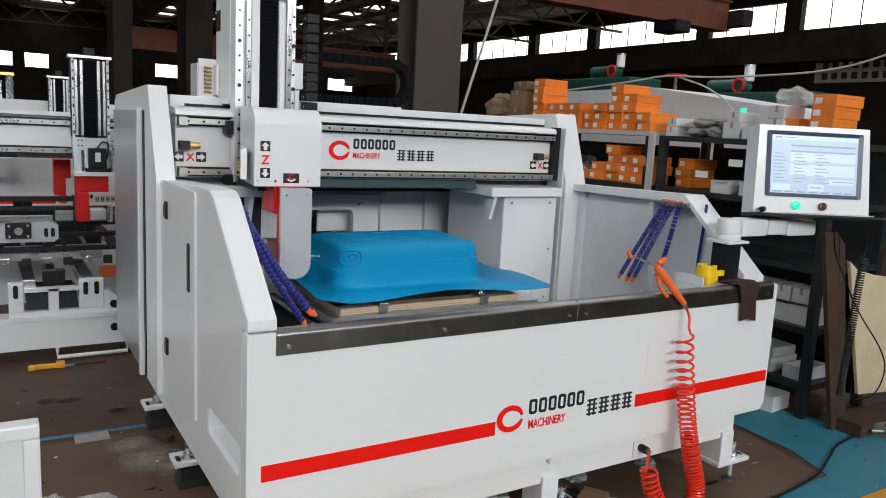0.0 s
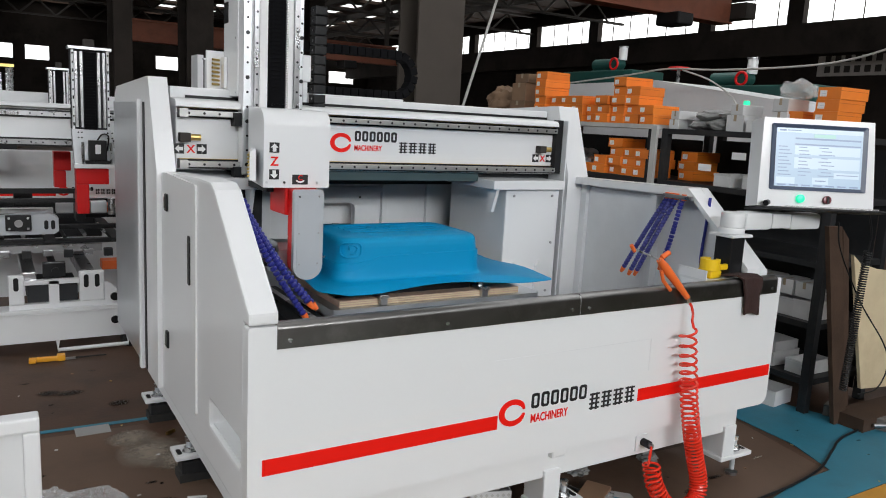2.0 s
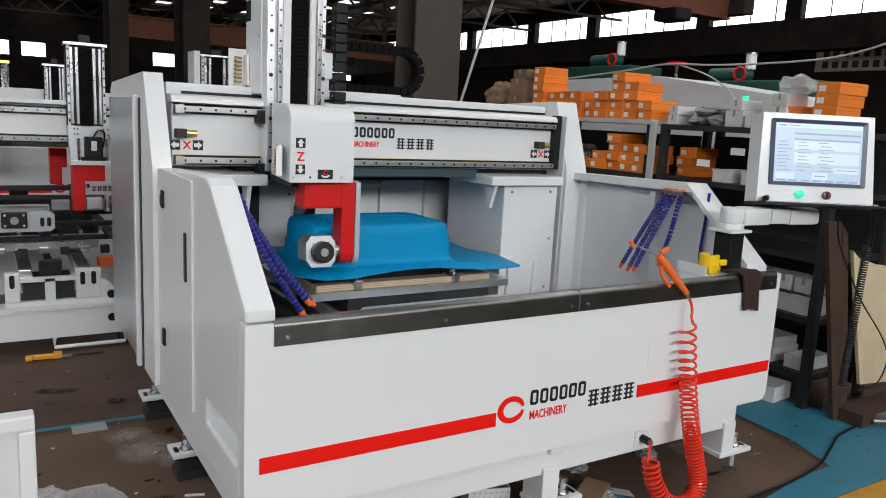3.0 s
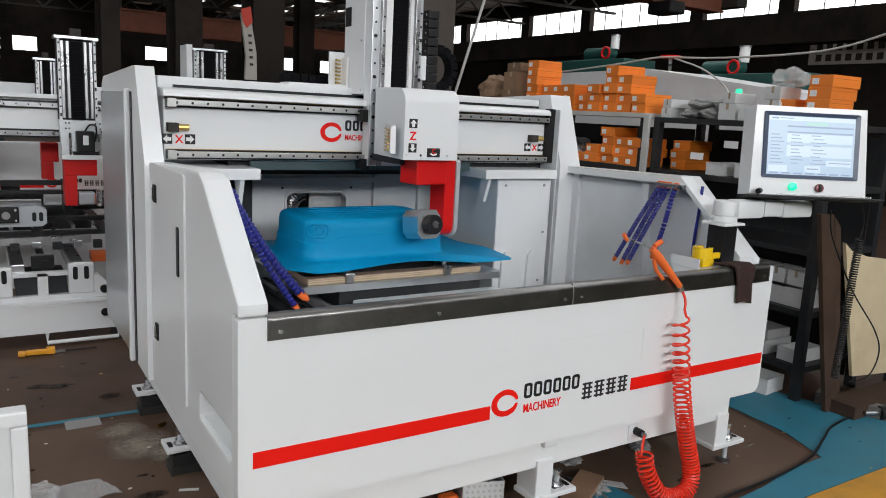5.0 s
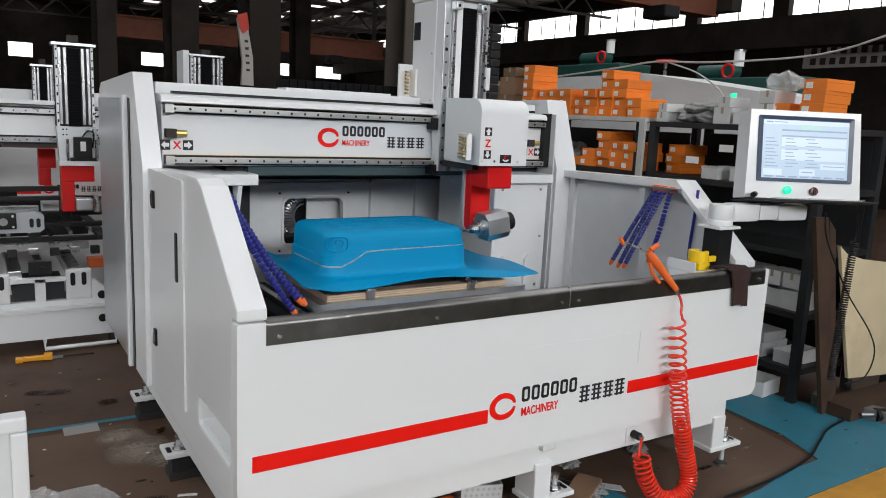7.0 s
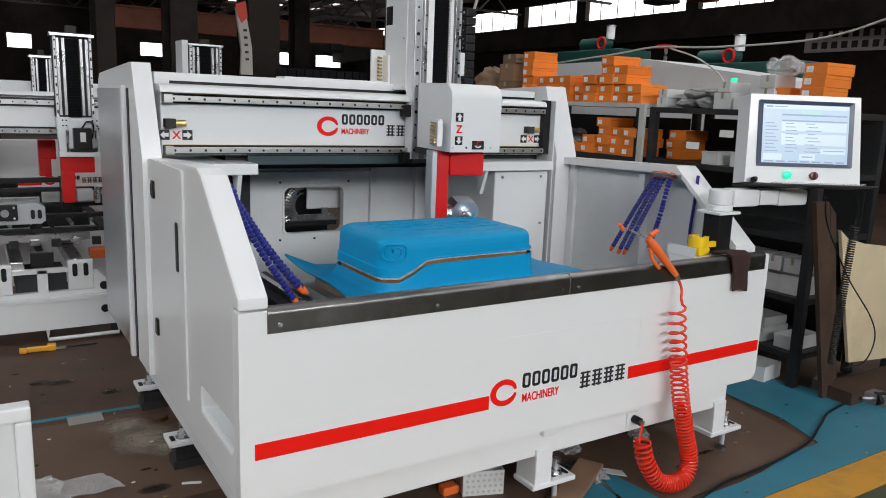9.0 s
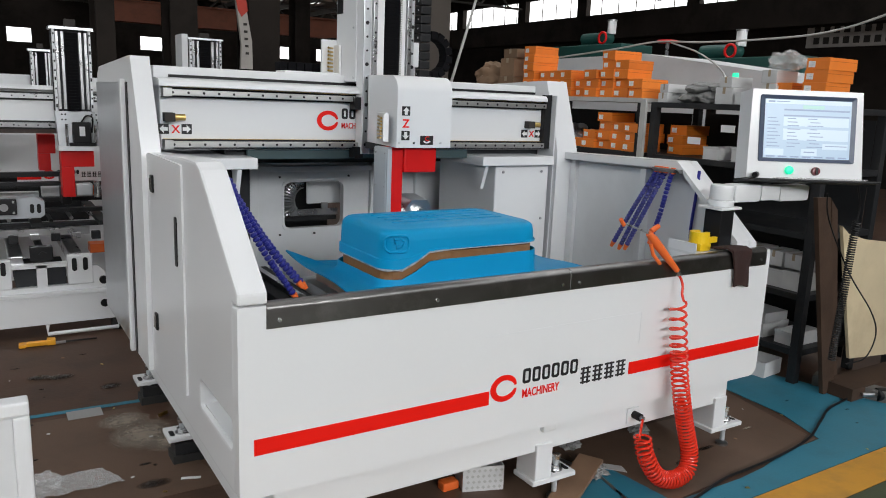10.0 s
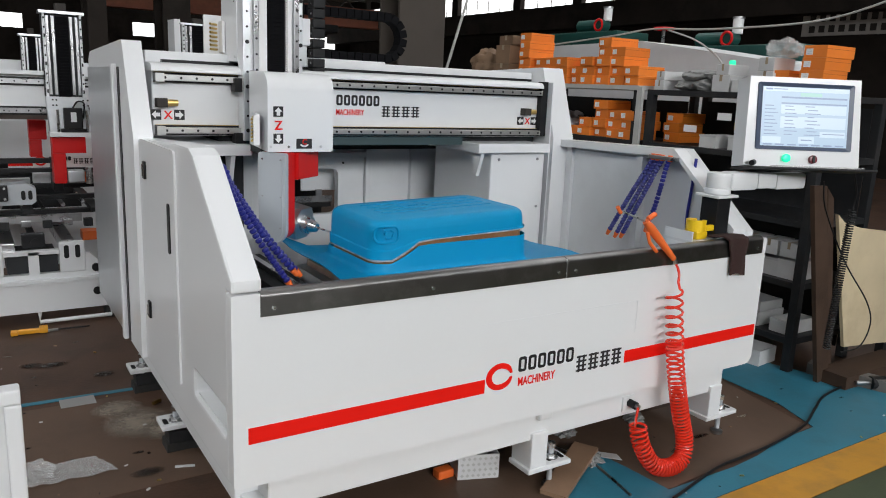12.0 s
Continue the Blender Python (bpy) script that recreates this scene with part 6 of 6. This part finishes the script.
def stains():
    rng = random.Random(21)
    def blotch(name, color, rough, cover, scale):
        m = mat(name, color, rough, vary=0.3, scale=20)
        nt = m.node_tree
        tc = nt.nodes.new("ShaderNodeTexCoord")
        mp = nt.nodes.new("ShaderNodeMapping")
        mp.inputs["Location"].default_value, mp.inputs["Scale"].default_value = (-1, -1, 0), (2, 2, 0)
        gr = nt.nodes.new("ShaderNodeTexGradient")
        gr.gradient_type = "SPHERICAL"
        nz = nt.nodes.new("ShaderNodeTexNoise")
        nz.inputs["Scale"].default_value, nz.inputs["Detail"].default_value, nz.inputs["Roughness"].default_value = scale, 8.0, 0.75
        mu = nt.nodes.new("ShaderNodeMath")
        mu.operation = "MULTIPLY"
        rg = nt.nodes.new("ShaderNodeMapRange")
        rg.inputs["From Min"].default_value, rg.inputs["From Max"].default_value, rg.inputs["To Max"].default_value = 0.10, 0.42, cover
        nt.links.new(tc.outputs["Generated"], mp.inputs["Vector"])
        nt.links.new(mp.outputs[0], gr.inputs["Vector"])
        nt.links.new(tc.outputs["Object"], nz.inputs["Vector"])
        nt.links.new(gr.outputs["Fac"], mu.inputs[0])
        nt.links.new(nz.outputs["Fac"], mu.inputs[1])
        nt.links.new(mu.outputs[0], rg.inputs["Value"])
        nt.links.new(rg.outputs[0], nt.nodes["Principled BSDF"].inputs["Alpha"])
        return m
    oil = blotch("oil_stain", (0.026, 0.019, 0.015), 0.45, 0.70, 90)
    dust = blotch("pale_dust", (0.30, 0.25, 0.20), 0.9, 0.75, 45)
    spots = [(-0.22, 1.82, 0.10, 0.05, oil), (-0.30, 1.70, 0.02, 0.01, oil), (-0.38, 2.0, 0.03, 0.01, oil), (-0.10, 2.08, 0.03, 0.01, oil), (-0.37, 1.05, 0.018, 0.012, oil), (-0.06, 0.86, 0.03, 0.016, oil), (-0.03, 0.84, 0.014, 0.012, oil),
             (0.0, 1.12, 0.19, 0.19, dust), (0.05, 0.98, 0.13, 0.14, dust), (-0.06, 1.24, 0.12, 0.10, dust), (-0.06, 0.72, 0.07, 0.05, oil), (-0.30, 1.85, 0.09, 0.05, oil), (-0.05, 1.62, 0.06, 0.05, oil), (1.60, 0.02, 0.08, 0.03, oil), (1.75, 0.06, 0.07, 0.02, oil), (2.05, 0.10, 0.04, 0.01, dust), (2.45, 0.2, 0.02, 0.01, oil), (2.6, 0.02, 0.025, 0.01, oil), (2.5, -0.08, 0.02, 0.008, oil)]
    for k, (x, y, a, d, m) in enumerate(spots):
        pts = [(x + a * math.cos(q * 0.524) * rng.uniform(0.55, 1.1), y + d * math.sin(q * 0.524) * rng.uniform(0.55, 1.1)) for q in range(12)]
        structure("floor_stain", prism(pts, "z", 0.0024, 0.0029 + 0.00004 * k), m, "irregular stain on the workshop floor", "stain")
    for k in range(40):
        x, y = rng.choice([(rng.uniform(-0.45, 0.0), rng.uniform(0.5, 2.2)), (rng.uniform(1.0, 2.7), rng.uniform(-0.3, 0.35))])
        q = rng.uniform(0.003, 0.007)
        o = put("debris_chip", B(-q, q, -q * 0.5, q * 0.5, 0, q * 0.4, m=pose(x, y, 0.004, 0, 0, rng.uniform(0, 180))), (CARD_W, CARD_B, BRASS, BLACK)[k % 4])
        tagged(o, "tiny scrap chip on the floor", "chip", "floor chips")


stains()


# ---- left foreground and the neighbour machine ----
def left_things():
    t = thing("white_cover_panel", "white framed sheet metal cover standing on the floor", "cover panel")
    part("panel", B(-1.25, -0.425, 0.315, 0.345, 0.0, 0.475), mat("panel_white", (0.70, 0.71, 0.72), 0.4, vary=0.03), t)
    part("rail", B(-1.25, -0.400, 0.300, 0.350, 0.462, 0.498), WHITE, t, bevel=0.006)
    part("stile", B(-0.436, -0.400, 0.300, 0.350, 0.0, 0.461), WHITE, t, bevel=0.006)
    bm = bmesh.new()
    g = bmesh.ops.create_grid(bm, x_segments=10, y_segments=6, size=0.5)
    for v in bm.verts:
        v.co = Vector((-0.28 + 0.24 * v.co.x - 0.05 * v.co.y, 0.82 + 0.12 * v.co.y, 0.010 + 0.010 * noise.noise(v.co * 5)))
    bm.normal_update()
    bmesh.ops.solidify(bm, geom=bm.faces[:], thickness=0.001)
    tagged(put("plastic_bag", bm, BAG, smooth=True), "crumpled clear plastic bag on the floor", "bag")
    lump("film_ball", (-0.355, 0.83, 0.0), (0.04, 0.035, 0.03), BAG, "crumpled clear film on the floor", "film", 4.0, "", 0.6)
    p = put("grey_tape_patch", B(-0.24, -0.12, 1.33, 1.41, 0.003, 0.0045), mat("grey_tape", (0.30, 0.29, 0.28), 0.4, vary=0.1), m=None)
    tagged(p, "grey tape patch on the floor", "tape")
    s = put("white_scrap", B(0.0, 0.06, 0.0, 0.010, 0.003, 0.007, m=pose(0.02, 0.70, 0, 0, 0, -20)), CARD_W)
    tagged(s, "small white scrap on the floor", "scrap")
    t = thing("caulking_gun", "yellow bar clamp tool lying on the floor", "tool", pose(-0.34, 2.30, 0.0, 0, 0, -4))
    t.scale = (0.62, 0.62, 0.62)
    part("bar", B(0.0, 0.30, -0.008, 0.008, 0.006, 0.022), STEEL, t)
    part("grip", B(0.03, 0.19, -0.025, 0.005, 0.005, 0.045), AMBER, t, bevel=0.01)
    part("jaw", B(-0.02, 0.03, -0.04, 0.03, 0.004, 0.035), AMBER, t, bevel=0.008)
    part("slider", B(0.17, 0.23, -0.03, 0.04, 0.004, 0.05), AMBER, t, bevel=0.008)
    part("rod", C((0.19, 0, 0.015), (0.52, 0.02, 0.012), 0.006, 8), BLACK, t)
    c = put("brass_casing", C((0.06, 1.22, 0.008), (0.09, 1.24, 0.008), 0.007, 10), BRASS)
    tagged(c, "small brass fitting on the floor", "fitting")


left_things()


def z_column(t, x, y, z0, z1, w):
    """A bare upright axis: plate with rails, bellows and a top plate with a small motor."""
    part("axis_plate", B(x, x + w, y, y + 0.05, z0, z1), RACK, t, bevel=0.003)
    for k in (0.10, 0.24, 0.69, 0.83):
        part("axis_rail", B(x + w * k, x + w * (k + 0.07), y - 0.02, y, z0 + 0.01, z1 - 0.01), STEEL, t)
    for k in (0.02, 0.93):
        ed = part("axis_edge", B(x + w * k, x + w * (k + 0.06), y - 0.03, y + 0.05, z0, z1), GREYW, t)
        for q in range(9):
            zz = z0 + (z1 - z0) * (q + 0.5) / 9
            part("axis_hole", B(x + w * (k + 0.01), x + w * (k + 0.05), y - 0.032, y - 0.029, zz - 0.004, zz + (0.004 if q % 3 else 0.012)), BLACK, ed)
    bm = bmesh.new()
    n = int((z1 - z0) / 0.014)
    for k in range(n):
        bx(bm, x + w * 0.34, x + w * 0.66, y - 0.018 + 0.005 * (k % 2), y, z0 + 0.014 * k, z0 + 0.014 * k + 0.0135)
    tagged(part("bellows", bm, BELLOWS, t, "black folded bellows"), kind="stuff")
    part("top_plate", B(x - 0.01, x + w + 0.01, y - 0.04, y + 0.06, z1, z1 + 0.012), ALU, t)
    part("motor", B(x + w * 0.36, x + w * 0.64, y - 0.01, y + 0.04, z1 + 0.012, z1 + 0.05), TRUSS, t, bevel=0.005)


def neighbour_machine():
    t = thing("neighbour_machine", "unfinished white gantry machine with a bare column and red forks", "machine", pose(0, 0, 0))
    y = 2.45
    part("beam", B(-1.8, 0.45, y + 0.06, y + 0.35, 1.01, 1.195), WHITE, t, bevel=0.006)
    part("beam_top", B(-1.8, 0.45, y + 0.02, y + 0.40, 1.196, 1.215), GREYW, t)
    for z in (1.165, 1.03):
        r = part("linear_rail", B(-1.8, 0.45, y + 0.035, y + 0.06, z - 0.011, z + 0.011), STEEL, t)
        part("rail_bed", B(-1.8, 0.45, y + 0.052, y + 0.0605, z - 0.020, z + 0.020), BLACK, t)
        for k in range(28):
            part("rail_bolt", C((-0.95 + 0.05 * k, y + 0.033, z), (-0.95 + 0.05 * k, y + 0.036, z), 0.004, 6), BLACK, r)
    z_column(t, -0.128, y, 1.10, 1.475, 0.168)
    part("saddle", prism([(-0.128, 1.10), (0.045, 1.10), (0.068, 0.925), (-0.118, 0.925)], "y", y - 0.005, y + 0.05), ALU, t, bevel=0.003)
    part("saddle_tray", B(-0.125, 0.072, y - 0.05, y + 0.05, 0.915, 0.935), WHITE, t)
    part("drive_motor", B(-0.06, 0.02, y - 0.05, y - 0.006, 0.95, 1.05), BLACK, t, bevel=0.005)
    part("drive_label", B(-0.032, -0.008, y - 0.054, y - 0.0505, 0.985, 1.03), WHITE, t)
    part("drive_foot", B(-0.075, 0.035, y - 0.045, y - 0.006, 0.936, 0.952), BLACK, t, bevel=0.003)
    for dx in (-0.10, -0.085, 0.03, 0.05):
        for dz in (1.06, 1.085):
            part("saddle_bolt", C((dx, y - 0.010, dz), (dx, y - 0.004, dz), 0.004, 8), BLACK, t)
    part("drive_cable", tube(curve_points([(-0.02, y - 0.03, 1.05), (0.0, y - 0.05, 1.08), (0.03, y - 0.03, 1.07), (0.025, y - 0.02, 1.0)], 8), 0.004, 6), BLACK, t)
    for dx in (-0.085, 0.04):
        part("tie_rod", C((dx, y - 0.03, 0.935), (dx, y - 0.03, 1.04), 0.006, 8), CHROME, t)
    f = part("fork", B(-0.115, 0.03, y - 0.02, y + 0.08, 0.835, 0.912), RED, t, "red painted fork head", bevel=0.004)
    part("fork_leg", B(-0.115, -0.06, y - 0.02, y + 0.08, 0.69, 0.835), RED, f, bevel=0.004)
    part("spindle", B(-0.055, 0.02, y, y + 0.06, 0.69, 0.75), ALU, f, bevel=0.006)
    part("spindle_nose", C((0.045, y + 0.03, 0.68), (0.045, y + 0.03, 0.76), 0.018, 16), CHROME, f)
    f = part("fork", B(-0.182, -0.100, y + 0.42, y + 0.50, 0.865, 0.965), RED, t, "red painted fork head", bevel=0.004)
    part("fork_leg", B(-0.182, -0.125, y + 0.42, y + 0.50, 0.775, 0.865), RED, f, bevel=0.004)
    # bed
    part("bed_beam", B(-1.8, 0.35, y - 0.02, y + 0.08, 0.06, 0.205), WHITE, t, bevel=0.005)
    part("bed_lip", B(-1.8, 0.35, y - 0.03, y + 0.10, 0.205, 0.225), GREYW, t, bevel=0.003)
    part("bed_frame", B(-0.42, 0.10, y - 0.01, y + 0.03, 0.226, 0.25), WHITE, t)
    part("bed_upright", B(-0.42, -0.355, y - 0.01, y + 0.03, 0.25, 0.395), WHITE, t, bevel=0.008)
    part("bed_upright", B(-0.115, 0.0, y - 0.01, y + 0.03, 0.25, 0.40), WHITE, t, bevel=0.008)
    part("bed_upright", B(-0.25, -0.205, y - 0.01, y + 0.03, 0.25, 0.36), WHITE, t)
    part("bed_crossbar", B(-0.355, -0.115, y - 0.01, y + 0.03, 0.345, 0.365), WHITE, t)
    for x in (-0.095, -0.045, -0.40):
        part("slot", prism(rounded(x, x + 0.022, 0.32, 0.385, 0.010), "y", y - 0.014, y - 0.009), BLACK, t)
    part("knee", prism([(0.0, 0.25), (0.10, 0.25), (0.10, 0.26), (0.02, 0.34), (0.0, 0.34)], "y", y - 0.01, y + 0.03), WHITE, t)
    for x, z, r in ((0.045, 0.265, 0.02), (0.045, 0.145, 0.020)):
        part("port", C((x, y - 0.026, z), (x, y - 0.009, z), r, 16), BLACK, t)
    for x in (-0.36, -0.10):
        part("guide_rail", B(x, x + 0.06, y + 0.03, y + 0.9, 0.34, 0.40), STEEL, t, bevel=0.004)
        part("guide_rail", B(x - 0.01, x + 0.07, y + 0.9, y + 1.6, 0.36, 0.42), GREYW, t)
    part("ball_screw", C((-0.215, y + 0.03, 0.40), (-0.215, y + 0.8, 0.40), 0.018, 12), BLACK, t)
    part("bearing_block", B(-0.27, -0.17, y + 0.04, y + 0.09, 0.37, 0.44), BLACK, t, bevel=0.004)
    part("bearing_face", C((-0.215, y + 0.036, 0.40), (-0.215, y + 0.041, 0.40), 0.012, 12), CHROME, t)
    for z, yy in ((0.50, 0.25), (0.56, 0.35), (0.60, 0.5), (0.66, 0.7)):
        part("table_bar", B(-0.75, 0.14, y + yy, y + yy + 0.05, z, z + 0.022), BLACK, t, bevel=0.003)
    for x in (-0.60, -0.25, 0.06):
        part("table_bar", B(x, x + 0.05, y + 0.15, y + 0.9, 0.52, 0.54), RACK, t)
    part("table_plate", B(-0.8, 0.02, y + 0.22, y + 0.24, 0.462, 0.50), STEEL, t)
    part("bed_block", B(-0.17, -0.02, y + 0.55, y + 0.60, 0.62, 0.70), WHITE, t, bevel=0.006)
    part("bed_block", B(-0.60, -0.18, y + 0.60, y + 0.66, 0.60, 0.64), WHITE, t)
    part("bearing_block", B(-0.37, -0.28, y + 0.56, y + 0.60, 0.66, 0.74), BLACK, t, bevel=0.004)
    part("step_bar", tube([(-0.22, y - 0.05, 0.07), (-0.22, y - 0.05, 0.022), (0.10, y - 0.05, 0.022), (0.10, y - 0.05, 0.07)], 0.010, 8), WHITE, t)
    part("foot", B(-1.2, -1.0, y, y + 0.1, 0.0, 0.06), RUBBER, t)
    part("foot", B(0.08, 0.14, y - 0.03, y + 0.07, 0.0, 0.06), RUBBER, t)
    # dark sheet added for the black, shaded space behind the bed
    part("bed_back_shade", B(-1.8, 0.33, y + 1.62, y + 1.66, 0.0, 0.62), DARK, t)
    for k in range(9):
        x = -0.72 + 0.095 * k
        part("roller", C((x, y + 0.30, 0.525 + 0.012 * (k % 3)), (x, y + 0.62, 0.525 + 0.012 * (k % 3)), 0.010, 8), (BLACK, STEEL, CHROME)[k % 3], t)
        part("bracket", B(x - 0.012, x + 0.03, y + 0.20, y + 0.24, 0.435 + 0.01 * (k % 2), 0.475), (RACK, STEEL)[k % 2], t, bevel=0.002)
    # dark blocks stand in for shade under the slide table; then its carriage
    part("well_shade", B(-0.34, -0.12, y + 0.02, y + 0.30, 0.252, 0.335), DARK, t)
    part("well_shade", B(-0.80, 0.10, y + 0.90, y + 0.94, 0.43, 0.66), DARK, t)
    sl = part("slide_carriage", prism([(-0.55, 0.575), (-0.21, 0.575), (-0.19, 0.59), (-0.19, 0.655), (-0.23, 0.68), (-0.52, 0.655)], "y", y + 0.10, y + 0.20), SILVER, t, bevel=0.006)
    part("carriage_motor", B(-0.42, -0.31, y + 0.06, y + 0.099, 0.60, 0.675), BLACK, sl, bevel=0.006)
    for dx in (-0.405, -0.325):
        for dz in (0.612, 0.663):
            part("motor_bolt", C((dx, y + 0.054, dz), (dx, y + 0.0595, dz), 0.006, 8), CHROME, sl)
    part("motor_face", C((-0.365, y + 0.05, 0.637), (-0.365, y + 0.0595, 0.637), 0.018, 16), STEEL, sl)
    for dx in (-0.245, -0.215):
        part("carriage_slot", prism(rounded(dx - 0.009, dx + 0.009, 0.60, 0.645, 0.009), "y", y + 0.094, y + 0.0995), BLACK, sl)
    part("slide_beam", B(-0.85, -0.10, y + 0.24, y + 0.29, 0.715, 0.735), BLACK, t, bevel=0.003)
    part("slide_beam", B(-0.85, -0.06, y + 0.30, y + 0.34, 0.755, 0.78), BLACK, t, bevel=0.003)
    part("slide_end", B(-0.10, -0.055, y + 0.22, y + 0.36, 0.62, 0.775), BLACK, t, bevel=0.004)
    # orange trays seen past the bed
    for x, yy, z in ((0.0, 0.9, 0.60), (0.05, 0.5, 0.30), (0.02, 1.1, 0.55)):
        part("orange_guard", B(x, x + 0.16, y + yy, y + yy + 0.1, z, z + 0.05), ORANGE, t, bevel=0.004)


neighbour_machine()


def far_machines():
    t = thing("far_machine", "white unfinished machine with a red stripe further back", "machine")
    y = 3.7
    part("front_panel", B(-2.2, 0.45, y, y + 0.06, 0.42, 0.92), WHITE, t, bevel=0.006)
    part("stripe", B(-2.2, -0.12, y - 0.002, y + 0.001, 0.638, 0.668), REDTAPE, t, "red film stripe")
    part("stripe", B(0.24, 0.44, y - 0.002, y + 0.001, 0.638, 0.668), REDTAPE, t, "red film stripe")
    mark(t, -0.076, y - 0.002, 0.668, 0.036)
    plain_name(t, -0.03, y - 0.002, 0.668, 0.13, 0.034)
    plain_glyphs(t, 0.105, y - 0.002, 0.648, 0.030, 0.036)
    part("base", B(-2.0, 0.3, y + 0.02, y + 0.3, 0.0, 0.42), GREYW, t)
    part("beam", B(-2.2, 0.4, y + 0.6, y + 0.8, 1.05, 1.28), GREYW, t, bevel=0.006)
    part("beam_post", B(-2.2, -2.0, y + 0.6, y + 0.8, 0.0, 1.05), GREYW, t)
    part("beam_post", B(0.2, 0.4, y + 0.6, y + 0.8, 0.0, 1.05), GREYW, t)
    z_column(t, -0.11, y + 0.5, 1.12, 1.435, 0.13)
    part("coil", tube([(-0.42 + 0.018 * math.cos(k * 0.8), y - 0.06 + 0.018 * math.sin(k * 0.8), 0.86 - 0.0012 * k + 0.25) for k in range(130)], 0.004, 5), REDPU, t, "red coiled hose")
    part("coil_box", B(-0.45, -0.38, y - 0.08, y - 0.01, 0.80, 0.92), GREYW, t)
    t = thing("far_machine", "white machine column standing behind the gantry", "machine")
    part("base", B(0.6, 2.0, 4.2, 4.8, 0.0, 0.9), GREYW, t, bevel=0.01)
    part("beam", B(0.5, 2.1, 4.25, 4.5, 0.9, 1.36), GREYW, t, bevel=0.01)
    z_column(t, 0.915, 4.2, 1.30, 1.585, 0.235)
    part("side_plate", B(0.87, 0.912, 4.2, 4.4, 1.36, 1.62), WHITE, t)
    t = thing("test_stand", "cluttered steel stand with brass and chrome cylinders", "stand")
    part("frame", B(-1.0, -0.30, 4.5, 4.55, 0.0, 1.25), RACK, t)
    for x in (-0.62, -0.50, -0.40, -0.33):
        part("cylinder", C((x, 4.45, 1.25), (x, 4.45, 1.40 + 0.05 * ((x * 10) % 1)), 0.025, 12), CHROME, t)
    part("frame_bar", B(-0.66, -0.30, 4.44, 4.46, 1.44, 1.46), BRASS, t)
    b = thing("hanging_banner", "curved pale banner with a red tip on the column", "banner")
    pts = [(1.50, 1.98), (1.575, 2.0), (1.60, 1.85), (1.635, 1.65), (1.64, 1.42), (1.535, 1.42), (1.545, 1.62), (1.52, 1.82)]
    part("cloth", prism(pts, "y", 4.96, 5.0), mat("banner_cloth", (0.40, 0.37, 0.34), 0.8, vary=0.12), b)
    part("tip", prism([(1.495, 2.0), (1.578, 2.03), (1.598, 1.90), (1.545, 1.85), (1.515, 1.90)], "y", 4.95, 4.9595), mat("banner_red", (0.5, 0.05, 0.03), 0.7), b)
    for k in range(5):
        part("mark", B(1.560 + 0.004 * k, 1.59 + 0.004 * k, 4.954, 4.9595, 1.78 - 0.06 * k, 1.80 - 0.06 * k), TRUSS, b)


far_machines()


motions()
